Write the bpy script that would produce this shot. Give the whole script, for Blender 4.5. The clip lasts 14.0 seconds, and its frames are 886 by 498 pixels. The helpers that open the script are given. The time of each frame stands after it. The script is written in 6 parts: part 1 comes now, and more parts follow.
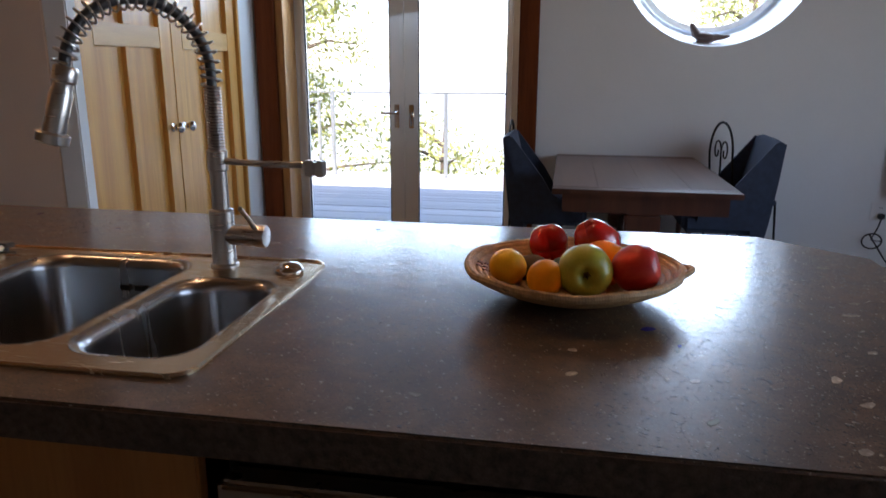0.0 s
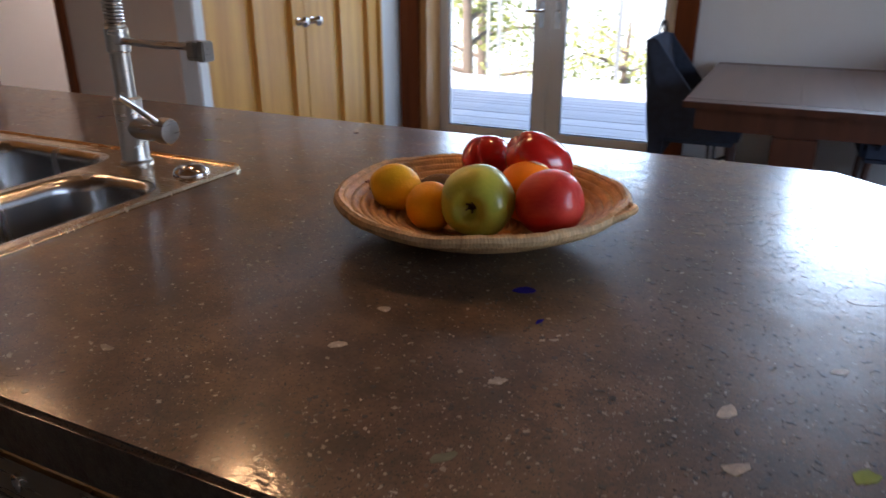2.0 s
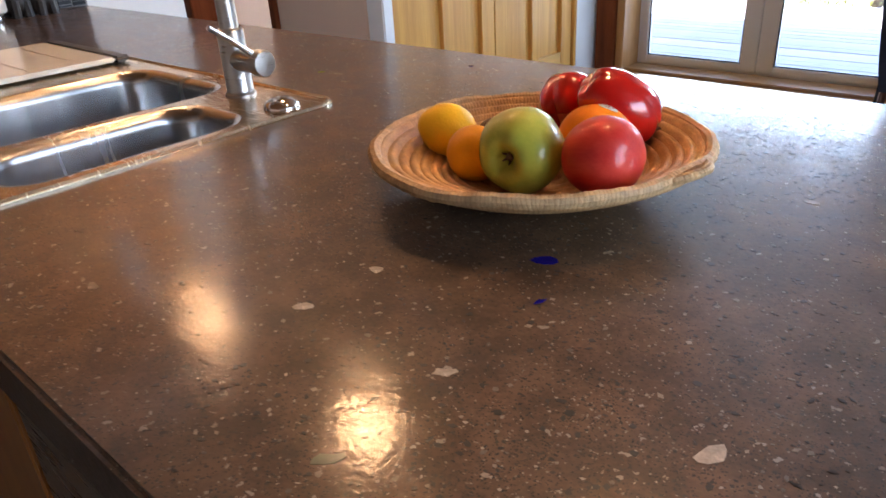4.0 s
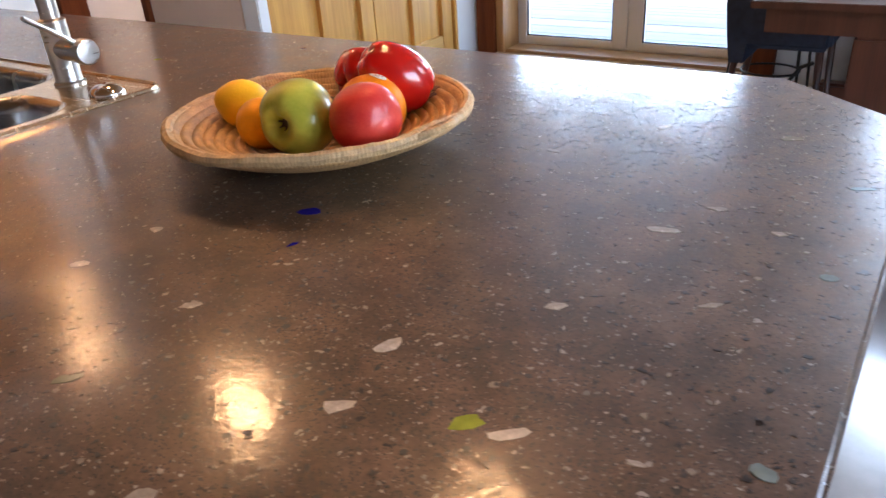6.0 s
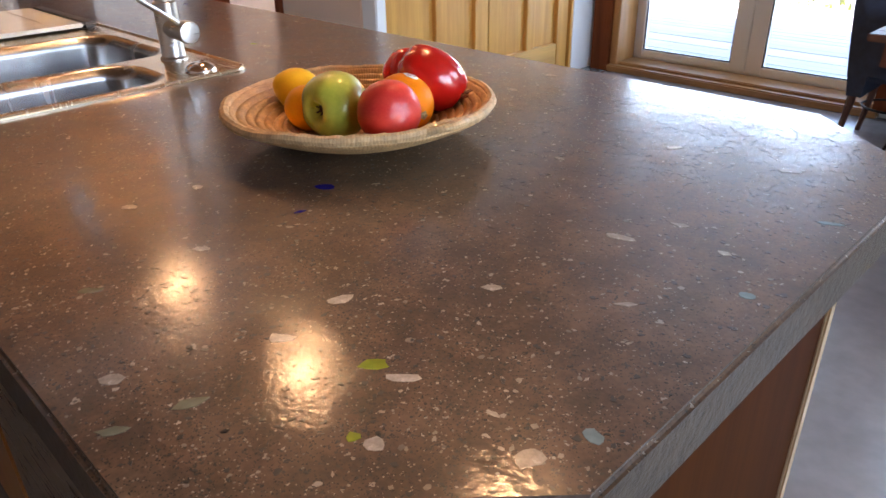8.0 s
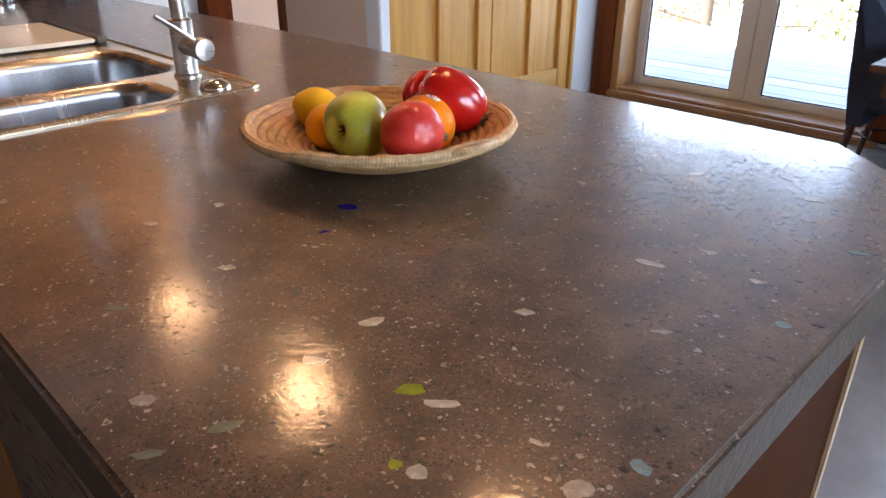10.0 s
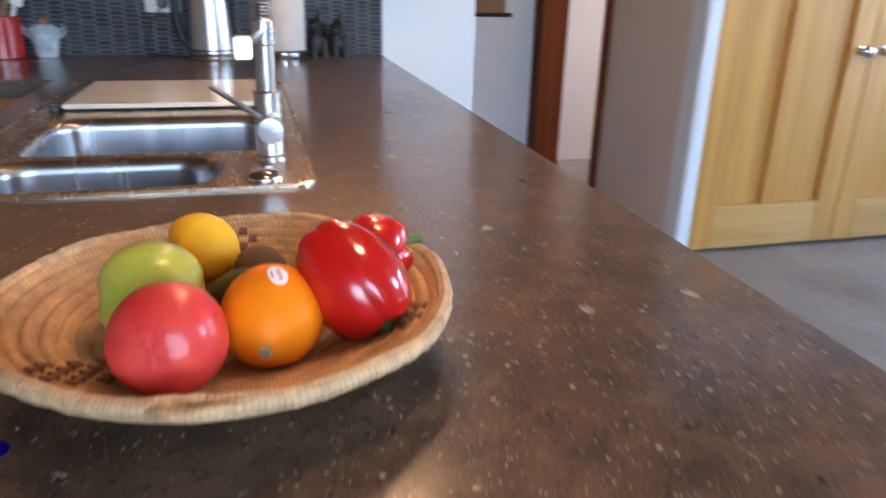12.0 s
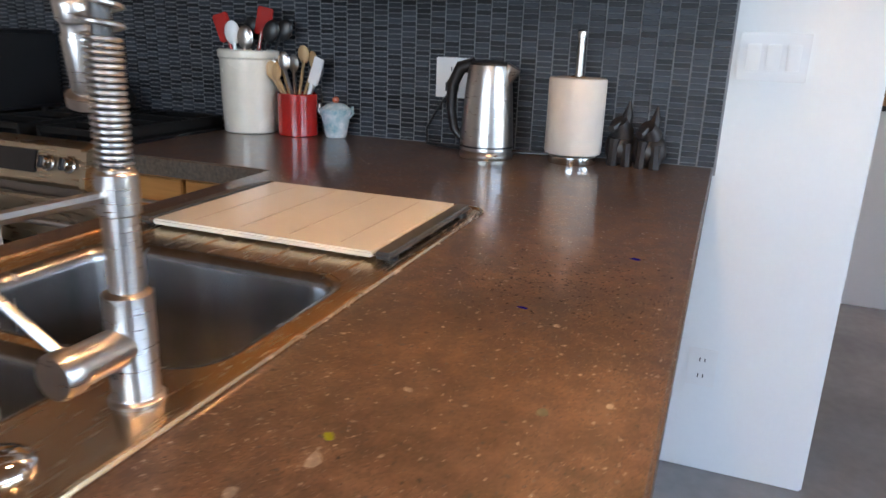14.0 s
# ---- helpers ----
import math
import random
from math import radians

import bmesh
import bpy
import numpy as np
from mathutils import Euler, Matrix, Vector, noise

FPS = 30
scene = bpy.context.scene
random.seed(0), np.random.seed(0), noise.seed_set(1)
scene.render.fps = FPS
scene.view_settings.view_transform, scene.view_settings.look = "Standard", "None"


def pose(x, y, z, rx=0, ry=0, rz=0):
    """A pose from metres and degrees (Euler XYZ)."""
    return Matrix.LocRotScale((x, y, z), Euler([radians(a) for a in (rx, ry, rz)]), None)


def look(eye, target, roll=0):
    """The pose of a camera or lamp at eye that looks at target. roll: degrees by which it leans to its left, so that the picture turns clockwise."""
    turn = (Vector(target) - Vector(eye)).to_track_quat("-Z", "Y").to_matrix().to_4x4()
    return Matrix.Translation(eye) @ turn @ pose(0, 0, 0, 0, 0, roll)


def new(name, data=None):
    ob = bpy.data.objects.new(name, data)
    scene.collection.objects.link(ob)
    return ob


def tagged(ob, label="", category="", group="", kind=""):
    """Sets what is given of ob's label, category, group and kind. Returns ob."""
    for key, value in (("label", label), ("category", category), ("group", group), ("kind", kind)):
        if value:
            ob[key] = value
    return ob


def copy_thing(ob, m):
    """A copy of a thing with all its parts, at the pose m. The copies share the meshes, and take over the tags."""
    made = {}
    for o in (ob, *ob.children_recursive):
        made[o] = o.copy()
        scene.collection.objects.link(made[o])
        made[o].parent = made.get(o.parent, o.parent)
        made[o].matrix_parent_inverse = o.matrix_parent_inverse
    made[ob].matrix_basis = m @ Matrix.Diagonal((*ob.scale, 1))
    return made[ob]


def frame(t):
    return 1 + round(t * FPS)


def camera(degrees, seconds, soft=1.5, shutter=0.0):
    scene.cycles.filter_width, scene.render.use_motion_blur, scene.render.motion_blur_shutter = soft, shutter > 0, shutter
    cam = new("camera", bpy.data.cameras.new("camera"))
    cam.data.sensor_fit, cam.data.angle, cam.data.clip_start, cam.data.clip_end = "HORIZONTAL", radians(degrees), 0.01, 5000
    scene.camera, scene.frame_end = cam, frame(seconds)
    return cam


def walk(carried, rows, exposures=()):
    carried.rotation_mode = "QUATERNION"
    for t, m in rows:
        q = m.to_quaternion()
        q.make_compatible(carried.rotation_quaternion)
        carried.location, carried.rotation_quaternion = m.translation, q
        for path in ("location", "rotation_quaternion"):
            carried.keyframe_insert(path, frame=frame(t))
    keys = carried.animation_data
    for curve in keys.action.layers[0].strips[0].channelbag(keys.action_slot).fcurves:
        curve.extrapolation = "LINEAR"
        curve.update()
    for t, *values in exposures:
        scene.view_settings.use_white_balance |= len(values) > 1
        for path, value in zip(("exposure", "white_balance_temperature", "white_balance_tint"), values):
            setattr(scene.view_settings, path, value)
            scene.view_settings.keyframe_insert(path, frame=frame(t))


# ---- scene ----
cam = camera(63.8, 14.0, 1.5, 0.4)
METRES, EYE, TILT, LEAN, TURN = 2.7, 1.268, 0.0, 0.0, 9.7
ROWS = [
    (0.0, 0.0, 0.0, 0.0, 0.06, -14.37, -0.24),
    (0.5, 0.0227, 0.0177, -0.0097, 0.32, -17.27, -1.07),
    (1.0, 0.0833, 0.0525, -0.0246, 7.6, -19.22, -0.4),
    (1.5, 0.117, 0.0752, -0.0263, 8.85, -21.33, 0.48),
    (2.0, 0.1393, 0.1093, -0.021, 15.75, -21.61, -0.03),
    (2.5, 0.1662, 0.1198, -0.0176, 26.88, -20.83, 3.44),
    (2.7, 0.1756, 0.1231, -0.0150, 31.4578, -20.4, 4.3),
    (4.8, 0.1892, 0.1771, -0.0336, 30.6892, -29.3498, 2.0538),
    (5.0, 0.1992, 0.172, -0.03, 28.37, -29.03, 2.49),
    (5.5, 0.2185, 0.1547, -0.0296, 23.14, -28.11, 0.96),
    (6.0, 0.2445, 0.1598, -0.0284, 24.54, -27.94, 3.53),
    (6.5, 0.282, 0.1639, -0.027, 35.81, -28.26, 0.41),
    (7.0, 0.2935, 0.1565, -0.0222, 38.09, -27.81, 0.85),
    (7.5, 0.2927, 0.1471, -0.0217, 37.6, -26.95, 0.25),
    (8.0, 0.2955, 0.1548, -0.0218, 35.24, -27.38, 1.04),
    (8.2, 0.2955, 0.1545, -0.0216, 34.4514, -26.7327, 1.6431),
    (10.3, 0.2842, 0.1500, -0.0225, 35.0377, -25.4037, -0.6213),
    (10.5, 0.2903, 0.1601, -0.0252, 33.96, -25.11, -1.09),
    (11.0, 0.3095, 0.2396, -0.0315, 34.4, -25.51, -0.84),
    (11.5, 0.3091, 0.3144, -0.0305, 45.5, -25.03, -0.11),
    (12.0, 0.2648, 0.3754, -0.0289, 65.81, -20.82, -1.27),
    (12.5, 0.2299, 0.437, -0.0211, 77.19, -20.11, 0.9),
    (12.7, 0.2099, 0.467, -0.0190, 83.1876, -18.9, 0.4202),
    (13.0, 0.186, 0.5049, -0.0123, 89.98, -18.4, 0.89),
    (13.5, 0.1092, 0.552, -0.0146, 97.95, -14.66, 0.3),
    (14.0, 0.0433, 0.5887, -0.0087, 101.49, -16.9, -2.0),
]
EXPOSURES = [(0.0, 1.93, 6400, 21), (1.5, 2.12, 6400, 21), (2.7, 2.5, 6350, 20), (4.8, 3.3, 6550, 21), (8.2, 3.27, 6600, 21), (10.5, 3.17, 6500, 21), (11.0, 3.1, 6300, 20), (11.5, 2.85, 6100, 19), (12.0, 3.2, 5800, 18), (12.5, 3.3, 5700, 17), (13.0, 3.38, 5950, 17), (13.5, 3.43, 6280, 17), (14.0, 3.27, 6400, 17)]
walk(cam, [(t, pose(0, 0, EYE, TILT, LEAN, TURN) @ pose(METRES * x, METRES * y, METRES * z, 90 + pitch, roll, yaw)) for t, x, y, z, yaw, pitch, roll in ROWS], EXPOSURES)

# ---- world and sun ----
world = bpy.data.worlds.new("world")
scene.world = world
world.use_nodes = True
wn = world.node_tree.nodes
sky = wn.new("ShaderNodeTexSky")
sky.sky_type = "NISHITA"
sky.sun_disc = False
SUN_ELEV, SUN_AZ = radians(48), radians(200)
sky.sun_elevation, sky.sun_rotation = SUN_ELEV, SUN_AZ
sky.air_density, sky.dust_density = 1.0, 0.8
world.node_tree.links.new(sky.outputs[0], wn["Background"].inputs[0])
wn["Background"].inputs[1].default_value = 0.15
sun = new("sun", bpy.data.lights.new("sun", "SUN"))
sun.data.energy, sun.data.angle, sun.data.color = 4.0, radians(0.5), (1.0, 0.95, 0.87)
sun_from = Vector((math.sin(SUN_AZ) * math.cos(SUN_ELEV), math.cos(SUN_AZ) * math.cos(SUN_ELEV), math.sin(SUN_ELEV)))
sun.matrix_world = look(sun_from * 30, (0, 0, 0))
# daylight of the large east window, in its opening
east = new("east_window_light", bpy.data.lights.new("east_window_light", "AREA"))
east.data.shape, east.data.size, east.data.size_y, east.data.energy, east.data.color = "RECTANGLE", 2.4, 1.25, 6.8, (0.64, 0.82, 1.0)
east.matrix_world = look((3.30, 1.5, 1.55), (0, 1.5, 1.45))
# skylight through the head of the glazed door and the round window
# the hall lamp is an added warm fill with no known source
for nm, shape, w, h, watts, tone, at, to in (("door_skylight", "RECTANGLE", 1.45, 0.26, 3.4, (0.54, 0.77, 1.0), (-1.17, 5.08, 1.78), (-1.0, 2.0, 0.4)), ("round_window_skylight", "DISK", 0.92, 0.92, 6.5, (0.58, 0.79, 1.0), (0.895, 5.20, 2.0), (0.895, 2.0, 2.0)), ("hall_fill_light", "RECTANGLE", 0.75, 1.0, 4.2, (1.0, 0.82, 0.66), (-3.55, 5.22, 1.5), (-3.6, 2.0, 1.0))):
    lamp = new(nm, bpy.data.lights.new(nm, "AREA"))
    lamp.data.shape, lamp.data.size, lamp.data.size_y, lamp.data.energy, lamp.data.color = shape, w, h, watts, tone
    lamp.matrix_world = look(at, to)

# ---- materials ----
CACHE = {}


def mat(name, color, rough=0.5, metal=0.0, vary=0.25, scale=8.0, stretch=(1, 1, 1), bump=0.1, fine=120.0, second=None, coat=0.0, island=0.0, spec=0.5, rand=0.0):
    """A surface with large and small variation of colour, roughness and relief, at real size."""
    if name in CACHE:
        return CACHE[name]
    m = bpy.data.materials.new(name)
    m.use_nodes = True
    n, l = m.node_tree.nodes, m.node_tree.links
    b = n["Principled BSDF"]
    b.inputs["Metallic"].default_value = metal
    b.inputs["Coat Weight"].default_value = coat
    b.inputs["Coat Roughness"].default_value = 0.12
    b.inputs["Specular IOR Level"].default_value = spec
    tc = n.new("ShaderNodeTexCoord")
    mp = n.new("ShaderNodeMapping")
    mp.inputs["Scale"].default_value = stretch
    l.new(tc.outputs["Object"], mp.inputs[0])
    n1 = n.new("ShaderNodeTexNoise")
    n1.inputs["Scale"].default_value, n1.inputs["Detail"].default_value = scale, 6
    n2 = n.new("ShaderNodeTexNoise")
    n2.inputs["Scale"].default_value, n2.inputs["Detail"].default_value = fine, 3
    l.new(mp.outputs[0], n1.inputs[0])
    l.new(mp.outputs[0], n2.inputs[0])
    mixf = n.new("ShaderNodeMath")
    mixf.operation = "MULTIPLY_ADD"
    l.new(n2.outputs[0], mixf.inputs[0])
    mixf.inputs[1].default_value = 0.35
    l.new(n1.outputs[0], mixf.inputs[2])
    ramp = n.new("ShaderNodeValToRGB")
    c2 = second or tuple(c * (1 - vary) for c in color)
    ramp.color_ramp.elements[0].position, ramp.color_ramp.elements[1].position = 0.42, 0.95
    ramp.color_ramp.elements[0].color, ramp.color_ramp.elements[1].color = (*c2, 1), (*color, 1)
    l.new(mixf.outputs[0], ramp.inputs[0])
    last = ramp.outputs[0]
    if island or rand:
        src = n.new("ShaderNodeNewGeometry") if island else n.new("ShaderNodeObjectInfo")
        hsv = n.new("ShaderNodeHueSaturation")
        mr = n.new("ShaderNodeMapRange")
        amount = island or rand
        mr.inputs[3].default_value, mr.inputs[4].default_value = 1 - amount, 1 + amount
        l.new(src.outputs["Random Per Island" if island else "Random"], mr.inputs[0])
        l.new(mr.outputs[0], hsv.inputs["Value"])
        l.new(last, hsv.inputs["Color"])
        last = hsv.outputs[0]
    l.new(last, b.inputs["Base Color"])
    rr = n.new("ShaderNodeMapRange")
    rr.inputs[3].default_value, rr.inputs[4].default_value = rough * 0.75, min(1, rough * 1.3)
    l.new(n1.outputs[0], rr.inputs[0])
    l.new(rr.outputs[0], b.inputs["Roughness"])
    if bump:
        bp = n.new("ShaderNodeBump")
        bp.inputs["Strength"].default_value, bp.inputs["Distance"].default_value = bump, 0.002
        l.new(mixf.outputs[0], bp.inputs["Height"])
        l.new(bp.outputs[0], b.inputs["Normal"])
        if coat:
            l.new(bp.outputs[0], b.inputs["Coat Normal"])
    CACHE[name] = m
    return m


def concrete_counter():
    """Ground and waxed concrete: brown-grey paste with pale, dark and glassy grains of several sizes."""
    m = mat("counter_concrete", (0.166, 0.099, 0.059), 0.42, vary=0.62, scale=30, fine=240, bump=0.16, spec=0.27, coat=0.78, second=(0.072, 0.045, 0.029))
    n, l = m.node_tree.nodes, m.node_tree.links
    b = n["Principled BSDF"]
    ramp = [x for x in n if x.type == "VALTORGB"][0]
    ramp.color_ramp.elements[0].position, ramp.color_ramp.elements[1].position = 0.53, 0.86
    wax = n.new("ShaderNodeBump")
    wax.inputs["Strength"].default_value, wax.inputs["Distance"].default_value = 0.13, 0.002
    l.new(b.inputs["Normal"].links[0].from_node.inputs["Height"].links[0].from_socket, wax.inputs["Height"])
    # slow waves and dull patches left by hand polishing
    tc = [x for x in n if x.type == "TEX_COORD"][0]
    swell = n.new("ShaderNodeTexNoise")
    swell.inputs["Scale"].default_value, swell.inputs["Detail"].default_value = 24, 3
    l.new(tc.outputs["Object"], swell.inputs[0])
    wave = n.new("ShaderNodeBump")
    wave.inputs["Strength"].default_value, wave.inputs["Distance"].default_value = 0.06, 0.004
    l.new(swell.outputs[0], wave.inputs["Height"])
    l.new(wax.outputs[0], wave.inputs["Normal"])
    # small dimples where grains stand in the worn wax
    pit = n.new("ShaderNodeTexNoise")
    pit.inputs["Scale"].default_value, pit.inputs["Detail"].default_value = 85, 2
    l.new(tc.outputs["Object"], pit.inputs[0])
    step = n.new("ShaderNodeMapRange")
    step.inputs[1].default_value, step.inputs[2].default_value = 0.52, 0.68
    l.new(pit.outputs[0], step.inputs[0])
    dimple = n.new("ShaderNodeBump")
    dimple.inputs["Strength"].default_value, dimple.inputs["Distance"].default_value = 0.05, 0.0015
    l.new(step.outputs[0], dimple.inputs["Height"])
    l.new(wave.outputs[0], dimple.inputs["Normal"])
    l.new(dimple.outputs[0], b.inputs["Coat Normal"])
    dull = n.new("ShaderNodeMapRange")
    dull.inputs[1].default_value, dull.inputs[2].default_value = 0.35, 0.68
    dull.inputs[3].default_value, dull.inputs[4].default_value = 0.10, 0.19
    l.new(swell.outputs[0], dull.inputs[0])
    l.new(dull.outputs[0], b.inputs["Coat Roughness"])
    base = b.inputs["Base Color"].links[0].from_socket
    patch = n.new("ShaderNodeTexNoise")
    patch.inputs["Scale"].default_value = 3.2
    l.new(tc.outputs["Object"], patch.inputs[0])
    # broad cloudy stains of the trowelled paste
    cloud = n.new("ShaderNodeTexNoise")
    cloud.inputs["Scale"].default_value, cloud.inputs["Detail"].default_value, cloud.inputs["Distortion"].default_value = 2.6, 7, 0.8
    l.new(tc.outputs["Object"], cloud.inputs[0])
    cr = n.new("ShaderNodeValToRGB")
    cr.color_ramp.elements[0].position, cr.color_ramp.elements[1].position = 0.36, 0.66
    cr.color_ramp.elements[0].color, cr.color_ramp.elements[1].color = (0.80, 0.82, 0.85, 1), (1.10, 1.07, 1.03, 1)
    l.new(cloud.outputs[0], cr.inputs[0])
    cm = n.new("ShaderNodeMixRGB")
    cm.blend_type = "MULTIPLY"
    cm.inputs[0].default_value = 1.0
    l.new(base, cm.inputs[1])
    l.new(cr.outputs[0], cm.inputs[2])
    base = cm.outputs[0]
    for scale, size, share, dark, light in ((620, 0.40, 0.20, (0.012, 0.010, 0.008), (0.04, 0.03, 0.024)), (540, 0.36, 0.06, (0.22, 0.17, 0.12), (0.36, 0.30, 0.23)), (330, 0.36, 0.14, (0.02, 0.017, 0.015), (0.06, 0.05, 0.04)), (210, 0.30, 0.05, (0.22, 0.18, 0.14), (0.42, 0.37, 0.31)),
                                            (95, 0.24, 0.04, (0.20, 0.17, 0.13), (0.40, 0.35, 0.29)), (120, 0.24, 0.05, (0.015, 0.012, 0.01), (0.05, 0.04, 0.03))):
        wob = n.new("ShaderNodeTexNoise")
        wob.inputs["Scale"].default_value = scale * 1.6
        l.new(tc.outputs["Object"], wob.inputs[0])
        add = n.new("ShaderNodeMixRGB")
        add.blend_type = "LINEAR_LIGHT"
        add.inputs[0].default_value = 0.6 / scale
        l.new(tc.outputs["Object"], add.inputs[1])
        l.new(wob.outputs["Color"], add.inputs[2])
        v = n.new("ShaderNodeTexVoronoi")
        v.inputs["Scale"].default_value = scale
        l.new(add.outputs[0], v.inputs[0])
        near = n.new("ShaderNodeMath")
        near.operation = "LESS_THAN"
        near.inputs[1].default_value = size
        l.new(v.outputs["Distance"], near.inputs[0])
        sep = n.new("ShaderNodeSeparateColor")
        l.new(v.outputs["Color"], sep.inputs[0])
        thr = n.new("ShaderNodeMapRange")
        thr.inputs[1].default_value, thr.inputs[2].default_value = 0.35, 0.7
        thr.inputs[3].default_value, thr.inputs[4].default_value = share * 0.3, share * 2.0
        l.new(patch.outputs[0], thr.inputs[0])
        pick = n.new("ShaderNodeMath")
        pick.operation = "LESS_THAN"
        l.new(sep.outputs[0], pick.inputs[0])
        l.new(thr.outputs[0], pick.inputs[1])
        both = n.new("ShaderNodeMath")
        both.operation = "MULTIPLY"
        l.new(near.outputs[0], both.inputs[0])
        l.new(pick.outputs[0], both.inputs[1])
        tone = n.new("ShaderNodeMixRGB")
        tone.inputs[1].default_value, tone.inputs[2].default_value = (*dark, 1), (*light, 1)
        l.new(sep.outputs[1], tone.inputs[0])
        mx = n.new("ShaderNodeMixRGB")
        l.new(both.outputs[0], mx.inputs[0])
        l.new(base, mx.inputs[1])
        l.new(tone.outputs[0], mx.inputs[2])
        base = mx.outputs[0]
    l.new(base, b.inputs["Base Color"])
    return m


def wood(name, light, dark, rough=0.35, along="z", scale=1.0, coat=0.2, rand=0.0):
    """Varnished timber with grain along one axis."""
    if name in CACHE:
        return CACHE[name]
    m = bpy.data.materials.new(name)
    m.use_nodes = True
    n, l = m.node_tree.nodes, m.node_tree.links
    b = n["Principled BSDF"]
    tc = n.new("ShaderNodeTexCoord")
    mp = n.new("ShaderNodeMapping")
    s = {"x": (0.35, 7, 7), "y": (7, 0.35, 7), "z": (7, 7, 0.35)}[along]
    mp.inputs["Scale"].default_value = [v * scale for v in s]
    info = n.new("ShaderNodeObjectInfo")
    off = n.new("ShaderNodeVectorMath")
    off.operation = "MULTIPLY_ADD"
    off.inputs[1].default_value = (7.3, 3.1, 5.7)
    l.new(info.outputs["Random"], off.inputs[0])
    l.new(tc.outputs["Object"], off.inputs[2])
    l.new(off.outputs[0], mp.inputs[0])
    n1 = n.new("ShaderNodeTexNoise")
    n1.inputs["Scale"].default_value, n1.inputs["Detail"].default_value, n1.inputs["Distortion"].default_value = 2.2, 8, 0.6
    l.new(mp.outputs[0], n1.inputs[0])
    n2 = n.new("ShaderNodeTexNoise")
    n2.inputs["Scale"].default_value, n2.inputs["Detail"].default_value = 26, 4
    l.new(mp.outputs[0], n2.inputs[0])
    mx = n.new("ShaderNodeMath")
    mx.operation = "MULTIPLY_ADD"
    mx.inputs[1].default_value = 0.4
    l.new(n2.outputs[0], mx.inputs[0])
    l.new(n1.outputs[0], mx.inputs[2])
    ramp = n.new("ShaderNodeValToRGB")
    ramp.color_ramp.elements[0].position, ramp.color_ramp.elements[1].position = 0.45, 0.92
    ramp.color_ramp.elements[0].color, ramp.color_ramp.elements[1].color = (*dark, 1), (*light, 1)
    l.new(mx.outputs[0], ramp.inputs[0])
    l.new(ramp.outputs[0], b.inputs["Base Color"])
    b.inputs["Roughness"].default_value = rough
    b.inputs["Specular IOR Level"].default_value = 0.5 if coat else 0.08
    b.inputs["Coat Weight"].default_value, b.inputs["Coat Roughness"].default_value = coat, 0.2
    bp = n.new("ShaderNodeBump")
    bp.inputs["Strength"].default_value, bp.inputs["Distance"].default_value = 0.12, 0.001
    l.new(mx.outputs[0], bp.inputs["Height"])
    l.new(bp.outputs[0], b.inputs["Normal"])
    CACHE[name] = m
    return m


def glass_mat(name, tint=(0.97, 0.99, 0.98)):
    if name in CACHE:
        return CACHE[name]
    m = bpy.data.materials.new(name)
    m.use_nodes = True
    b = m.node_tree.nodes["Principled BSDF"]
    b.inputs["Base Color"].default_value = (*tint, 1)
    b.inputs["Roughness"].default_value, b.inputs["IOR"].default_value = 0.0, 1.45
    b.inputs["Transmission Weight"].default_value = 1.0
    CACHE[name] = m
    return m


def glow(name, color, strength):
    m = bpy.data.materials.new(name)
    m.use_nodes = True
    b = m.node_tree.nodes["Principled BSDF"]
    b.inputs["Emission Color"].default_value, b.inputs["Emission Strength"].default_value = (*color, 1), strength
    return m


